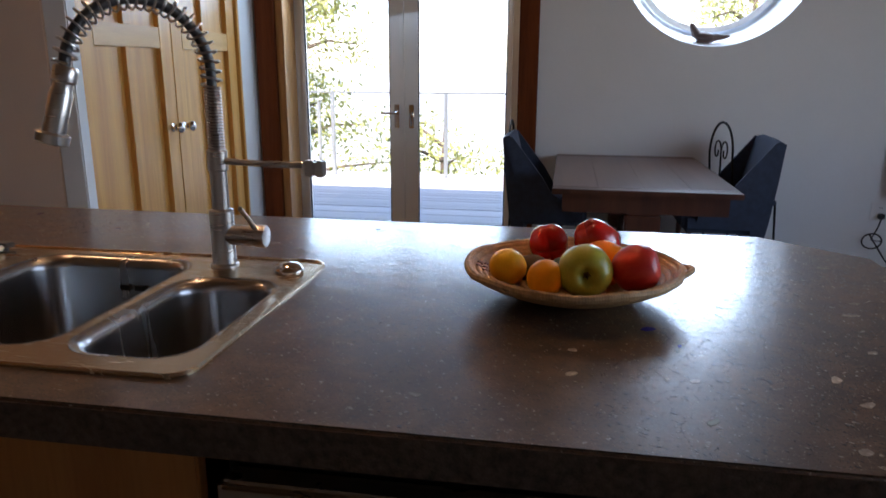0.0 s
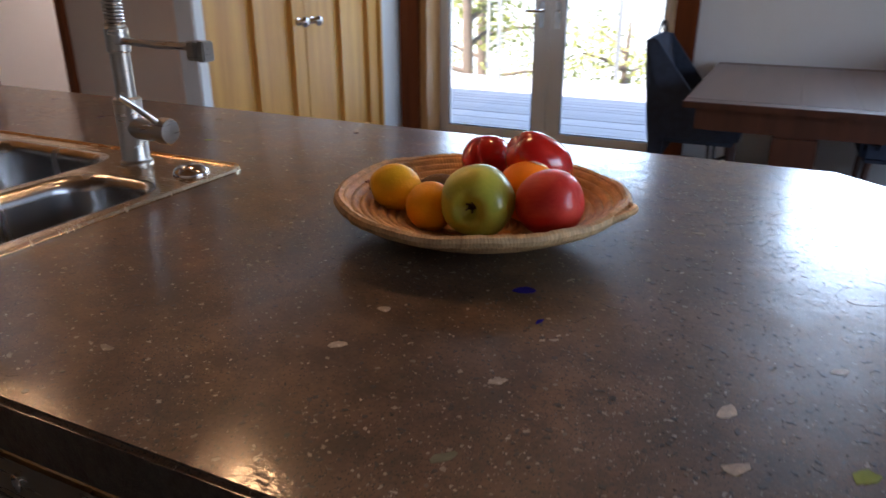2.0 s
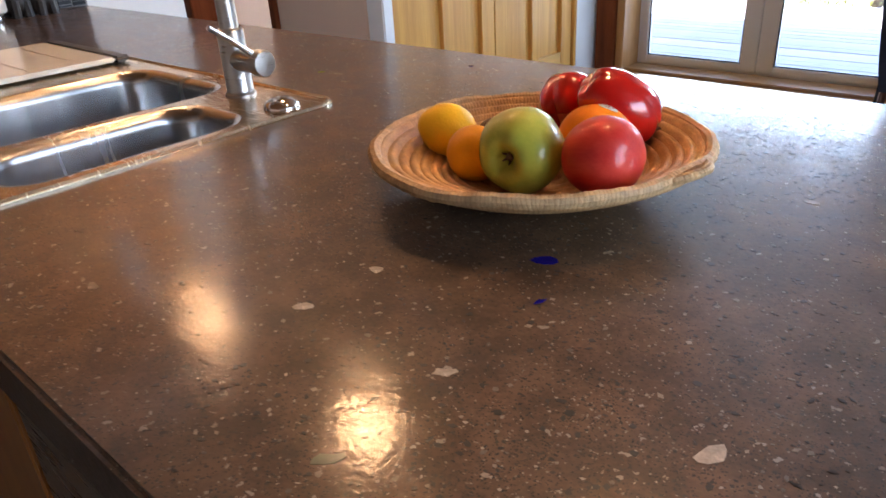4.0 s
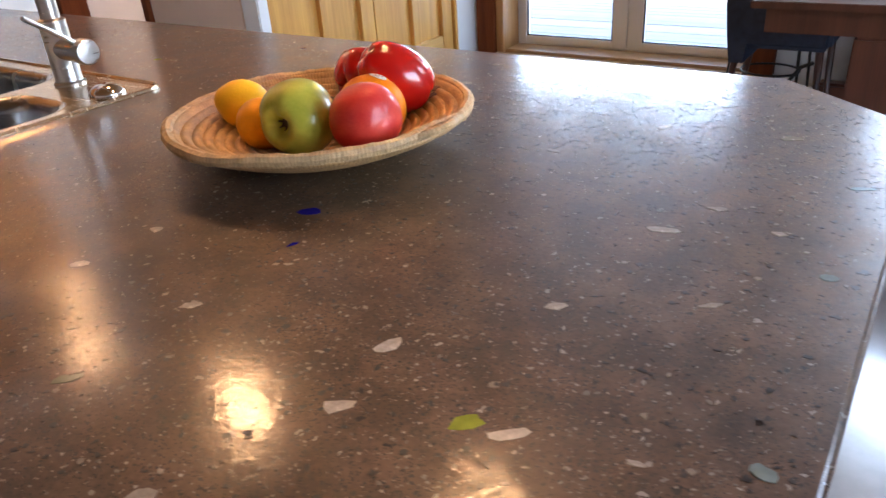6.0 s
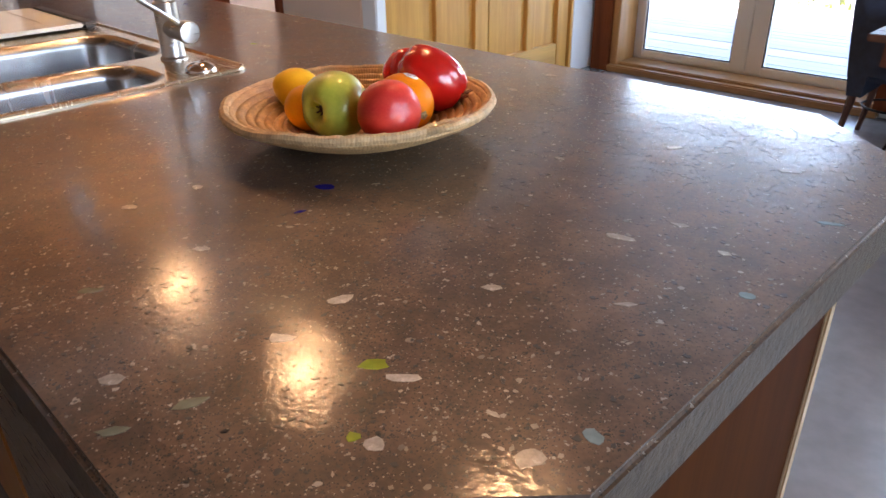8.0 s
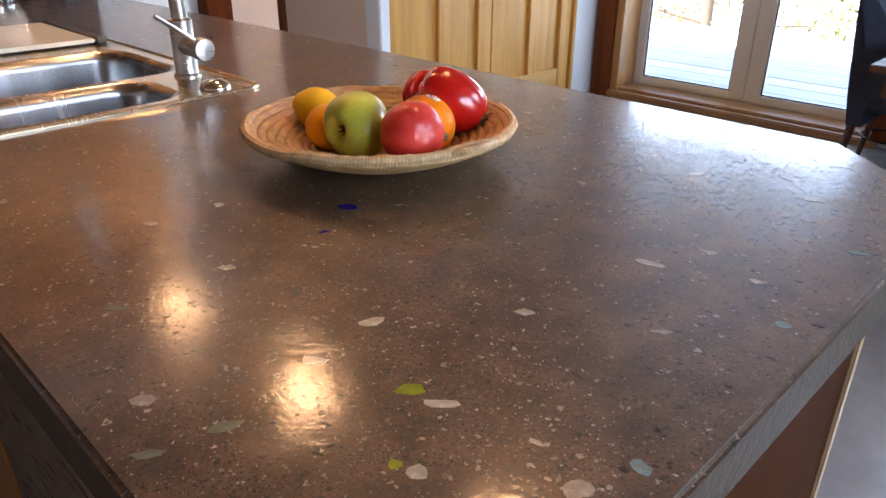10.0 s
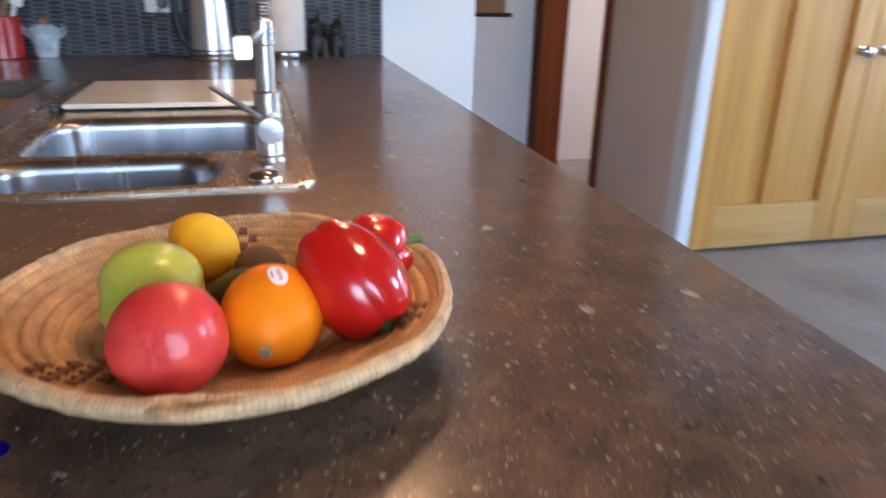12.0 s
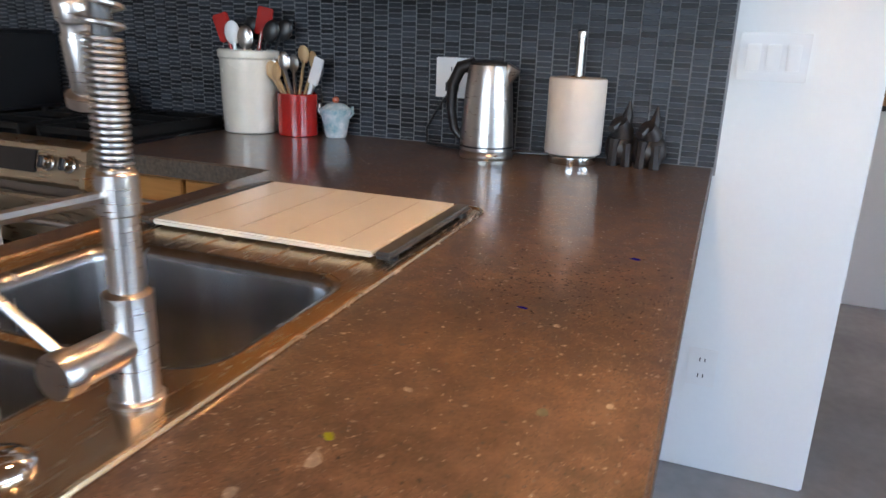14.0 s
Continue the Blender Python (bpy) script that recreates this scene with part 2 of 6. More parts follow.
def wrapped(m, turns, dark):
    """Straw wound round the coils: narrow seams that run outwards from the middle, uneven in tone."""
    n, l = m.node_tree.nodes, m.node_tree.links
    b = n["Principled BSDF"]
    base = b.inputs["Base Color"].links[0].from_socket
    tc = [x for x in n if x.type == "TEX_COORD"][0]
    sep = n.new("ShaderNodeSeparateXYZ")
    l.new(tc.outputs["Object"], sep.inputs[0])
    ang = n.new("ShaderNodeMath")
    ang.operation = "ARCTAN2"
    l.new(sep.outputs[1], ang.inputs[0])
    l.new(sep.outputs[0], ang.inputs[1])
    noise = n.new("ShaderNodeTexNoise")
    noise.inputs["Scale"].default_value = 40
    l.new(tc.outputs["Object"], noise.inputs[0])
    k = n.new("ShaderNodeMath")
    k.operation = "MULTIPLY_ADD"
    k.inputs[1].default_value = turns
    l.new(ang.outputs[0], k.inputs[0])
    wob = n.new("ShaderNodeMath")
    wob.operation = "MULTIPLY"
    wob.inputs[1].default_value = 16.0
    l.new(noise.outputs[0], wob.inputs[0])
    l.new(wob.outputs[0], k.inputs[2])
    sn = n.new("ShaderNodeMath")
    sn.operation = "SINE"
    l.new(k.outputs[0], sn.inputs[0])
    mr = n.new("ShaderNodeMapRange")
    mr.inputs[1].default_value, mr.inputs[2].default_value = -1.0, 0.2
    l.new(sn.outputs[0], mr.inputs[0])
    tone = n.new("ShaderNodeMixRGB")
    tone.inputs[1].default_value, tone.inputs[2].default_value = (*dark, 1), (1, 1, 1, 1)
    l.new(mr.outputs[0], tone.inputs[0])
    mul = n.new("ShaderNodeMixRGB")
    mul.blend_type = "MULTIPLY"
    mul.inputs[0].default_value = 1.0
    l.new(base, mul.inputs[1])
    l.new(tone.outputs[0], mul.inputs[2])
    l.new(mul.outputs[0], b.inputs["Base Color"])
    bp = n.new("ShaderNodeBump")
    bp.inputs["Strength"].default_value, bp.inputs["Distance"].default_value = 0.25, 0.0012
    l.new(mr.outputs[0], bp.inputs["Height"])
    l.new(b.inputs["Normal"].links[0].from_socket, bp.inputs["Normal"])
    l.new(bp.outputs[0], b.inputs["Normal"])
    return m


COUNTER = concrete_counter()
PLASTER = mat("white_plaster", (0.83, 0.85, 0.85), 0.75, vary=0.06, scale=2.5, fine=70, bump=0.25)
WARM_PLASTER = mat("cream_plaster", (0.80, 0.62, 0.49), 0.75, vary=0.07, scale=2.5, fine=70, bump=0.25)
FLOOR = mat("polished_concrete_floor", (0.29, 0.28, 0.275), 0.22, vary=0.4, scale=2.2, fine=22, bump=0.04, coat=0.45)
CEIL = wood("fir_ceiling", (0.30, 0.15, 0.055), (0.19, 0.085, 0.028), 0.5, along="y")
FIR = wood("yellow_fir", (0.74, 0.39, 0.09), (0.53, 0.24, 0.047), 0.38)
FIR_X = wood("yellow_fir_cross", (0.72, 0.42, 0.13), (0.54, 0.29, 0.08), 0.38, along="y")
FIR_SILL = wood("fir_sill", (0.42, 0.23, 0.09), (0.26, 0.125, 0.045), 0.35, along="x")
FIR_CASE = wood("fir_casing", (0.50, 0.26, 0.09), (0.33, 0.15, 0.05), 0.35)
CAB = wood("orange_fir_cabinet", (0.56, 0.25, 0.065), (0.38, 0.145, 0.035), 0.32)
CAB_H = wood("orange_fir_cabinet_cross", (0.56, 0.25, 0.065), (0.38, 0.145, 0.035), 0.32, along="y")
REDWOOD = wood("red_brown_timber", (0.19, 0.050, 0.016), (0.10, 0.026, 0.009), 0.55, coat=0.0)
TABLE_WOOD = wood("dark_red_table_wood", (0.13, 0.055, 0.035), (0.062, 0.025, 0.016), 0.28, along="y")
TABLE_LEG = wood("dark_red_leg_wood", (0.105, 0.034, 0.018), (0.052, 0.017, 0.009), 0.35)
PALE_EDGE = wood("pale_ply_edge", (0.60, 0.42, 0.24), (0.44, 0.28, 0.14), 0.5)
STEEL = mat("brushed_steel", (0.60, 0.58, 0.55), 0.29, 1.0, vary=0.10, scale=30, stretch=(1, 1, 14), fine=200, bump=0.0)
# golden tint puts the mirrored orange wood into the deck's colour
SINK_STEEL = mat("sink_steel", (0.70, 0.56, 0.39), 0.25, 1.0, vary=0.08, scale=30, stretch=(1, 9, 1), fine=300, bump=0.0)
CHROME = mat("chrome", (0.75, 0.74, 0.72), 0.08, 1.0, vary=0.05, scale=20, bump=0.0)
DW_STEEL = mat("appliance_steel", (0.54, 0.46, 0.34), 0.28, 1.0, vary=0.04, scale=12, stretch=(1, 1, 12), fine=180, bump=0.01)
DARK_STEEL = mat("dark_appliance_steel", (0.36, 0.33, 0.30), 0.3, 1.0, vary=0.15, scale=12, stretch=(1, 12, 12), fine=180, bump=0.01)
# greyer copy of the sink steel, window reflections painted in as upright streaks
BASIN_STEEL = mat("basin_steel", (0.52, 0.515, 0.51), 0.25, 1.0, vary=0.38, scale=5, stretch=(5, 5, 0.4), fine=300, bump=0.0)
END_WOOD = wood("end_panel_timber", (0.075, 0.020, 0.0015), (0.036, 0.009, 0.0008), 0.6, coat=0.0)
BLACK = mat("black_plastic", (0.012, 0.012, 0.013), 0.35, vary=0.3, scale=20, bump=0.05)
BLACK_GLOSS = mat("black_glass", (0.008, 0.008, 0.009), 0.08, vary=0.2, scale=10, bump=0.0)
IRON = mat("black_iron", (0.02, 0.019, 0.018), 0.45, 0.6, vary=0.3, scale=60, bump=0.2)
PVC = mat("white_door_frame", (0.84, 0.82, 0.78), 0.35, vary=0.05, scale=6, fine=120, bump=0.04)
SWITCH_W = mat("white_switch_plastic", (0.82, 0.82, 0.81), 0.3, vary=0.03, scale=20, bump=0.0)
GROUT = mat("grey_grout", (0.29, 0.295, 0.30), 0.85, vary=0.25, scale=40, bump=0.3)
TILE = mat("slate_blue_tile", (0.034, 0.039, 0.048), 0.46, spec=0.28, vary=0.45, scale=45, stretch=(1, 0.4, 2), fine=300, bump=0.25, rand=0.8)
TILE_J = mat("slate_blue_tile_joined", (0.034, 0.039, 0.048), 0.46, spec=0.28, vary=0.45, scale=45, stretch=(1, 0.4, 2), fine=300, bump=0.25, island=0.8)
FABRIC = mat("charcoal_upholstery", (0.050, 0.066, 0.105), 0.8, vary=0.4, scale=30, fine=700, bump=0.5, spec=0.3)
BASKET = wrapped(mat("coiled_straw", (0.74, 0.46, 0.21), 0.6, vary=0.5, scale=55, stretch=(1, 1, 3), fine=260, bump=0.5), 240, (0.84, 0.79, 0.73))
BASKET_RIM = wrapped(mat("straw_rim", (0.76, 0.51, 0.26), 0.6, vary=0.45, scale=90, fine=300, bump=0.9), 270, (0.90, 0.86, 0.81))
BASKET_DARK = mat("brown_straw", (0.24, 0.10, 0.045), 0.6, vary=0.4, scale=60, fine=260, bump=0.8)
CREAM = mat("cream_crock_glaze", (0.72, 0.68, 0.58), 0.25, vary=0.12, scale=12, bump=0.05, coat=0.4)
RED_GLAZE = mat("red_enamel", (0.42, 0.018, 0.014), 0.2, vary=0.2, scale=10, bump=0.03, coat=0.5)
PAPER = mat("paper_towel", (0.66, 0.61, 0.54), 0.9, vary=0.1, scale=25, fine=260, bump=0.7)
BOARD = mat("cream_board", (0.82, 0.775, 0.63), 0.14, vary=0.07, scale=8, bump=0.02)
BOARD_LINE = mat("board_groove", (0.40, 0.33, 0.22), 0.4, vary=0.1, bump=0.0)
UTENSIL_WOOD = wood("utensil_wood", (0.56, 0.38, 0.19), (0.36, 0.22, 0.10), 0.55)
DECK = mat("weathered_deck", (0.54, 0.53, 0.52), 0.6, vary=0.3, scale=3, stretch=(1, 12, 12), fine=60, bump=0.3, rand=0.2)
GLASS = glass_mat("window_glass")
CORK = mat("brown_hanging_cloth", (0.33, 0.19, 0.09), 0.85, vary=0.2, scale=20, fine=300, bump=0.3)
TAN = mat("tan_hanging_cloth", (0.42, 0.32, 0.20), 0.85, vary=0.35, scale=7, fine=300, bump=0.3, second=(0.20, 0.21, 0.11))


# ---- mesh helpers ----
def link(name, bm, material, parent=None, label="", smooth=False, m=None):
    bmesh.ops.recalc_face_normals(bm, faces=bm.faces)
    me = bpy.data.meshes.new(name)
    bm.to_mesh(me)
    bm.free()
    me.materials.append(material)
    if smooth:
        me.polygons.foreach_set("use_smooth", [True] * len(me.polygons))
        me.set_sharp_from_angle(angle=radians(40))
    ob = new(name, me)
    if parent:
        ob.parent = parent
    if m is not None:
        ob.matrix_basis = m
    if label:
        ob["label"] = label
    return ob


def part(name, bm, material, parent, label="", smooth=False, m=None):
    return link(name, bm, material, parent, label, smooth, m)


def thing(name, label, category, group="", m=None):
    ob = new(name)
    ob.empty_display_size = 0.1
    if m is not None:
        ob.matrix_basis = m
    return tagged(ob, label, category, group)


def structure(name, bm, material, label="", smooth=False):
    return tagged(link(name, bm, material, None, label, smooth), kind="structure")


def box(x0, y0, z0, x1, y1, z1, bevel=0.0, seg=2, bm=None):
    b = bm or bmesh.new()
    r = bmesh.ops.create_cube(b, size=1)
    bmesh.ops.transform(b, verts=r["verts"], matrix=Matrix.Translation(((x0 + x1) / 2, (y0 + y1) / 2, (z0 + z1) / 2)) @ Matrix.Diagonal((abs(x1 - x0), abs(y1 - y0), abs(z1 - z0), 1)))
    if bevel:
        es = list({e for v in r["verts"] for e in v.link_edges})
        bmesh.ops.bevel(b, geom=es, offset=bevel, segments=seg, affect="EDGES")
    return b


def lathe(profile, seg=32, bm=None, at=(0, 0, 0), wob=None, caps=True):
    """A turned body: profile of (radius, height), open ends are closed by small fans."""
    b = bm or bmesh.new()
    rings = []
    for r, z in profile:
        ring = []
        for k in range(seg):
            a = 2 * math.pi * k / seg
            rr = r * (wob(a, z) if wob else 1)
            ring.append(b.verts.new((at[0] + rr * math.cos(a), at[1] + rr * math.sin(a), at[2] + z)))
        rings.append(ring)
    for p, q in zip(rings, rings[1:]):
        for k in range(seg):
            b.faces.new((p[k], p[(k + 1) % seg], q[(k + 1) % seg], q[k]))
    if caps:
        b.faces.new(rings[0][::-1])
        b.faces.new(rings[-1])
    return b


def tube(points, radius, seg=8, bm=None, closed=False):
    """A round bar swept along points; radius a number or one for each point."""
    b = bm or bmesh.new()
    pts = [Vector(p) for p in points]
    n = len(pts)
    up, rings = None, []
    for i, p in enumerate(pts):
        a = pts[(i - 1) % n] if (closed or i) else p
        c = pts[(i + 1) % n] if (closed or i < n - 1) else p
        d = (c - a).normalized()
        if up is None:
            up = d.orthogonal().normalized()
        up = (up - d * up.dot(d)).normalized()
        side = d.cross(up)
        r = radius[i] if isinstance(radius, (list, tuple)) else radius
        rings.append([b.verts.new(p + (up * math.cos(2 * math.pi * k / seg) + side * math.sin(2 * math.pi * k / seg)) * r) for k in range(seg)])
    pairs = list(zip(rings, rings[1:])) + ([(rings[-1], rings[0])] if closed else [])
    for p, q in pairs:
        for k in range(seg):
            b.faces.new((p[k], p[(k + 1) % seg], q[(k + 1) % seg], q[k]))
    if not closed:
        b.faces.new(rings[0][::-1])
        b.faces.new(rings[-1])
    return b


def rounded(x0, y0, x1, y1, r, seg=6):
    """The corner-rounded outline of a rectangle, counter-clockwise."""
    out = []
    for cx, cy, a0 in ((x1 - r, y1 - r, 0), (x0 + r, y1 - r, 90), (x0 + r, y0 + r, 180), (x1 - r, y0 + r, 270)):
        for k in range(seg + 1):
            a = radians(a0 + 90 * k / seg)
            out.append((cx + r * math.cos(a), cy + r * math.sin(a)))
    return out


def slab(outline, z0, z1, holes=(), bevel=0.0):
    """A flat plate with real thickness and openings through it."""
    b = bmesh.new()
    loops = []
    for pts in (outline, *holes):
        vs = [b.verts.new((x, y, z1)) for x, y in pts]
        loops.append([b.edges.new((vs[k], vs[(k + 1) % len(vs)])) for k in range(len(vs))])
    edges = [e for lp in loops for e in lp]
    bmesh.ops.triangle_fill(b, use_beauty=True, use_dissolve=False, edges=edges)
    faces = list(b.faces)
    rim = list(edges)
    ext = bmesh.ops.extrude_face_region(b, geom=faces)
    vs = [g for g in ext["geom"] if isinstance(g, bmesh.types.BMVert)]
    bmesh.ops.translate(b, verts=vs, vec=(0, 0, z0 - z1))
    bmesh.ops.recalc_face_normals(b, faces=b.faces)
    if bevel:
        top = [e for e in b.edges if all(abs(v.co.z - z1) < 1e-6 for v in e.verts) and len(e.link_faces) == 2 and e.calc_face_angle(0) > 0.5]
        bmesh.ops.bevel(b, geom=top, offset=bevel, segments=3, affect="EDGES")
    return b


# ---- setting ----
WN, WN_T = 4.95, 0.38
structure("floor", box(-4.3, -3.2, -0.15, 3.4, WN + WN_T + 0.02, 0.0), FLOOR, "polished grey concrete floor")
structure("ceiling", box(-4.3, -3.2, 2.62, 3.4, WN + WN_T + 0.02, 2.8), CEIL, "varnished fir ceiling")


def wall_window():
    """The thick plaster wall with the double door's opening and a splayed round window."""
    b = bmesh.new()
    x0, x1, z1 = -4.3, 3.4, 2.62
    cx, cz, ri, ro = 0.895, 2.0, 0.50, 0.60
    dx0, dx1, dz = -2.03, -0.31, 2.12

    def fill(y, rad):
        es = []
        outer = [(x0, 0), (dx0, 0), (dx0, dz), (dx1, dz), (dx1, 0), (x1, 0), (x1, z1), (x0, z1)]
        vs = [b.verts.new((x, y, z)) for x, z in outer]
        es += [b.edges.new((vs[k], vs[(k + 1) % len(vs)])) for k in range(len(vs))]
        cs = [b.verts.new((cx + rad * math.cos(2 * math.pi * k / 64), y, cz + rad * math.sin(2 * math.pi * k / 64))) for k in range(64)]
        es += [b.edges.new((cs[k], cs[(k + 1) % 64])) for k in range(64)]
        # unseen opening added in the hall for the fill lamp
        hs = [b.verts.new((x, y, z)) for x, z in ((-3.95, 0.95), (-3.15, 0.95), (-3.15, 2.05), (-3.95, 2.05))]
        es += [b.edges.new((hs[k], hs[(k + 1) % 4])) for k in range(4)]
        bmesh.ops.triangle_fill(b, use_beauty=True, edges=es)
        return vs, cs, hs

    va, ca, ha = fill(WN, ro)
    vb, cb, hb = fill(WN + WN_T, ri)
    for p, q in ((va, vb), (ca, cb), (ha, hb)):
        for k in range(len(p)):
            b.faces.new((p[k], p[(k + 1) % len(p)], q[(k + 1) % len(p)], q[k]))
    return structure("wall_north", b, PLASTER, "thick white plaster wall with round window")


wall_window()
structure("wall_kitchen", box(-2.36, -3.2, 0, -2.2, 1.957, 2.62, 0.006), PLASTER, "white kitchen wall with free end")
structure("wall_hall", box(-4.3, -3.2, 0, -4.05, WN, 2.62), PLASTER, "white hall wall")
structure("wall_south", box(-4.3, -3.4, 0, 3.4, -3.2, 2.62), WARM_PLASTER)
structure("wall_closet", box(-3.05, 2.97, 0, -2.32, 3.035, 2.62, 0.004), WARM_PLASTER, "cream side wall of the closet")
structure("wall_closet_end", box(-2.317, 2.97, 0, -2.2, 3.040, 2.62, 0.006), PLASTER, "white plaster end of closet wall")
structure("wall_closet_back", box(-3.05, 3.053, 0, -2.97, WN, 2.62), WARM_PLASTER)
structure("wall_closet_corner", box(-2.34, 4.69, 0, -2.2, WN, 2.62, 0.008), PLASTER, "white plaster pier beside closet")
structure("wall_closet_head", box(-2.32, 3.043, 2.12, -2.2, 4.687, 2.62), PLASTER)


def wall_east():
    """East wall with one large window opening that lets the sky in."""
    b = bmesh.new()
    for y0, z0, y1, z1 in ((-3.2, 0, 0.25, 2.62), (2.75, 0, WN, 2.62), (0.25, 0, 2.75, 0.9), (0.25, 2.2, 2.75, 2.62)):
        box(3.2, y0, z0, 3.4, y1, z1, bm=b)
    return structure("wall_east", b, PLASTER)


wall_east()

# ---- double glazed door ----
DY = 5.19


def glazed_door():
    root = tagged(new("door_1"), "white double glazed door with lever handles", "door", kind="structure")
    b = bmesh.new()
    x0, x1, h = -2.03, -0.31, 2.12
    part("casing", box(x0 - 0.01, 4.935, 0.0, x0 + 0.045, DY - 0.03, h, 0.004), FIR_CASE, root, "varnished fir door lining")
    part("casing", box(x1 - 0.022, 4.953, 0.0, x1 + 0.01, DY - 0.03, h, 0.003), FIR_CASE, root)
    part("casing", box(x0 - 0.01, 4.935, h - 0.05, x1 + 0.01, DY - 0.03, h + 0.01, 0.004), FIR_CASE, root)
    part("trim_board", box(x0 - 0.15, 4.905, 0.0, x0 - 0.012, 4.948, h + 0.12, 0.004), REDWOOD, root, "red-brown timber trim")
    part("trim_board", box(x1 - 0.024, 4.905, 0.046, x1 + 0.105, 4.951, h + 0.12, 0.004), REDWOOD, root)
    part("sill", box(x0 - 0.01, 4.895, 0.0, x1 + 0.01, 4.95, 0.045, 0.008), FIR_SILL, root, "fir door sill")
    part("sill_step", box(x0 + 0.045, 4.953, 0.0, x1 - 0.024, DY - 0.03, 0.062, 0.006), FIR_SILL, root)
    b = box(x0 + 0.0, DY - 0.028, 0.0, x0 + 0.085, DY + 0.05, h)
    box(x1 - 0.085, DY - 0.028, 0.0, x1, DY + 0.05, h, bm=b)
    box(x0 + 0.085, DY - 0.028, h - 0.08, x1 - 0.085, DY + 0.05, h, bm=b)
    box(x0 + 0.085, DY - 0.028, 0.0, x1 - 0.085, DY + 0.05, 0.075, bm=b)
    part("frame", b, PVC, root, "off-white door frame")
    mid = (x0 + x1) / 2
    for sx0, sx1, hx in ((x0 + 0.088, mid - 0.003, mid - 0.055), (mid + 0.003, x1 - 0.088, mid + 0.055)):
        leaf = new("leaf")
        leaf.parent = root
        st = 0.10
        l0, l1 = (sx0 + 0.03, sx1 - st) if sx0 < mid else (sx0 + st, sx1 - 0.03)
        b = box(sx0, DY - 0.045, 0.078, l0, DY + 0.02, h - 0.085, 0.004)
        box(l1, DY - 0.045, 0.078, sx1, DY + 0.02, h - 0.085, 0.004, bm=b)
        box(l0, DY - 0.045, 0.078, l1, DY + 0.02, 0.122, 0.003, bm=b)
        box(l0, DY - 0.045, h - 0.2, l1, DY + 0.02, h - 0.085, 0.003, bm=b)
        part("leaf_frame", b, PVC, leaf)
        b = bmesh.new()
        for a in ((l0, 0.122, l0 + 0.008, h - 0.2), (l1 - 0.008, 0.122, l1, h - 0.2), (l0, 0.122, l1, 0.130)):
            box(a[0], DY - 0.035, a[1], a[2], DY - 0.029, a[3], bm=b)
        part("gasket", b, BLACK, leaf)
        p = part("pane", box(l0, DY - 0.012, 0.122, l1, DY - 0.006, h - 0.2), GLASS, leaf)
        p.visible_shadow = False
        hz = 0.94
        b = box(hx - 0.018, DY - 0.052, hz - 0.11, hx + 0.018, DY - 0.045, hz + 0.06, 0.003)
        s = -1 if sx0 < mid else 0
        tube([(hx, DY - 0.05, hz), (hx, DY - 0.10, hz), (hx + (-0.10 if s else 0.012), DY - 0.105, hz + (0.0 if s else -0.09))], 0.008, bm=b)
        part("handle", b, CHROME, leaf, "brushed metal lever handle", True)
    return root


glazed_door()


def round_window():
    root = tagged(new("window_1"), "round window with deep white plaster reveal", "window", kind="structure")
    cx, cz = 0.895, 2.0
    b = bmesh.new()
    rows = []
    for r, y in ((0.505, 5.22), (0.47, 5.22), (0.47, 5.27), (0.505, 5.27)):
        rows.append([b.verts.new((cx + r * math.cos(2 * math.pi * k / 64), y, cz + r * math.sin(2 * math.pi * k / 64))) for k in range(64)])
    for p, q in zip(rows, rows[1:] + rows[:1]):
        for k in range(64):
            b.faces.new((p[k], p[(k + 1) % 64], q[(k + 1) % 64], q[k]))
    part("window_frame", b, PVC, root, "", True)
    b = lathe([(0.472, 0), (0.472, 0.006)], 64)
    bmesh.ops.transform(b, verts=b.verts, matrix=pose(cx, 5.25, cz, 90))
    p = part("pane", b, GLASS, root)
    p.visible_shadow = False


round_window()

# ---- closet doors ----


def closet_leaf(y0, y1, knob_y):
    root = tagged(thing("closet_door", "yellow fir panelled closet door, closed", "door", "closet doors"))
    xf, xb, h = -2.215, -2.255, 2.10
    w = y1 - y0
    st, cs = 0.115, 0.075
    mid = (y0 + y1) / 2
    zb, zl0, zl1, zt = 0.22, 1.36, 1.47, h - 0.12
    for a, c in ((y0, y0 + st), (y1 - st, y1)):
        part("stile", box(xb, a, 0.012, xf, c, h, 0.003), FIR, root)
    for a, c in ((0.012, zb), (zl0, zl1), (zt, h)):
        part("rail", box(xb, y0 + st + 0.0005, a, xf - 0.001, y1 - st - 0.0005, c, 0.003), FIR_X, root)
    for a, c in ((zb, zl0), (zl1, zt)):
        part("mullion", box(xb, mid - cs / 2, a + 0.0005, xf - 0.001, mid + cs / 2, c - 0.0005, 0.003), FIR, root)
        for p, q in ((y0 + st, mid - cs / 2), (mid + cs / 2, y1 - st)):
            part("panel", box(xb + 0.006, p + 0.001, a + 0.001, xf - 0.027, q - 0.001, c - 0.001), FIR, root)
    prof = [(0.022, 0), (0.022, 0.005), (0.012, 0.010), (0.011, 0.020), (0.018, 0.025), (0.013, 0.031), (0.026, 0.040), (0.031, 0.052), (0.026, 0.064), (0.014, 0.071), (0.003, 0.073)]
    b = lathe(prof, 20)
    bmesh.ops.transform(b, verts=b.verts, matrix=pose(xf, knob_y, 0.925, 0, 90, 0))
    part("knob", b, CHROME, root, "bright nickel knob", True)
    return root


closet_leaf(3.045, 3.848, 3.786)
closet_leaf(3.854, 4.655, 3.916)
structure("trim", box(-2.30, 4.66, 0, -2.195, 4.688, 2.12, 0.003), FIR, "yellow fir door lining")

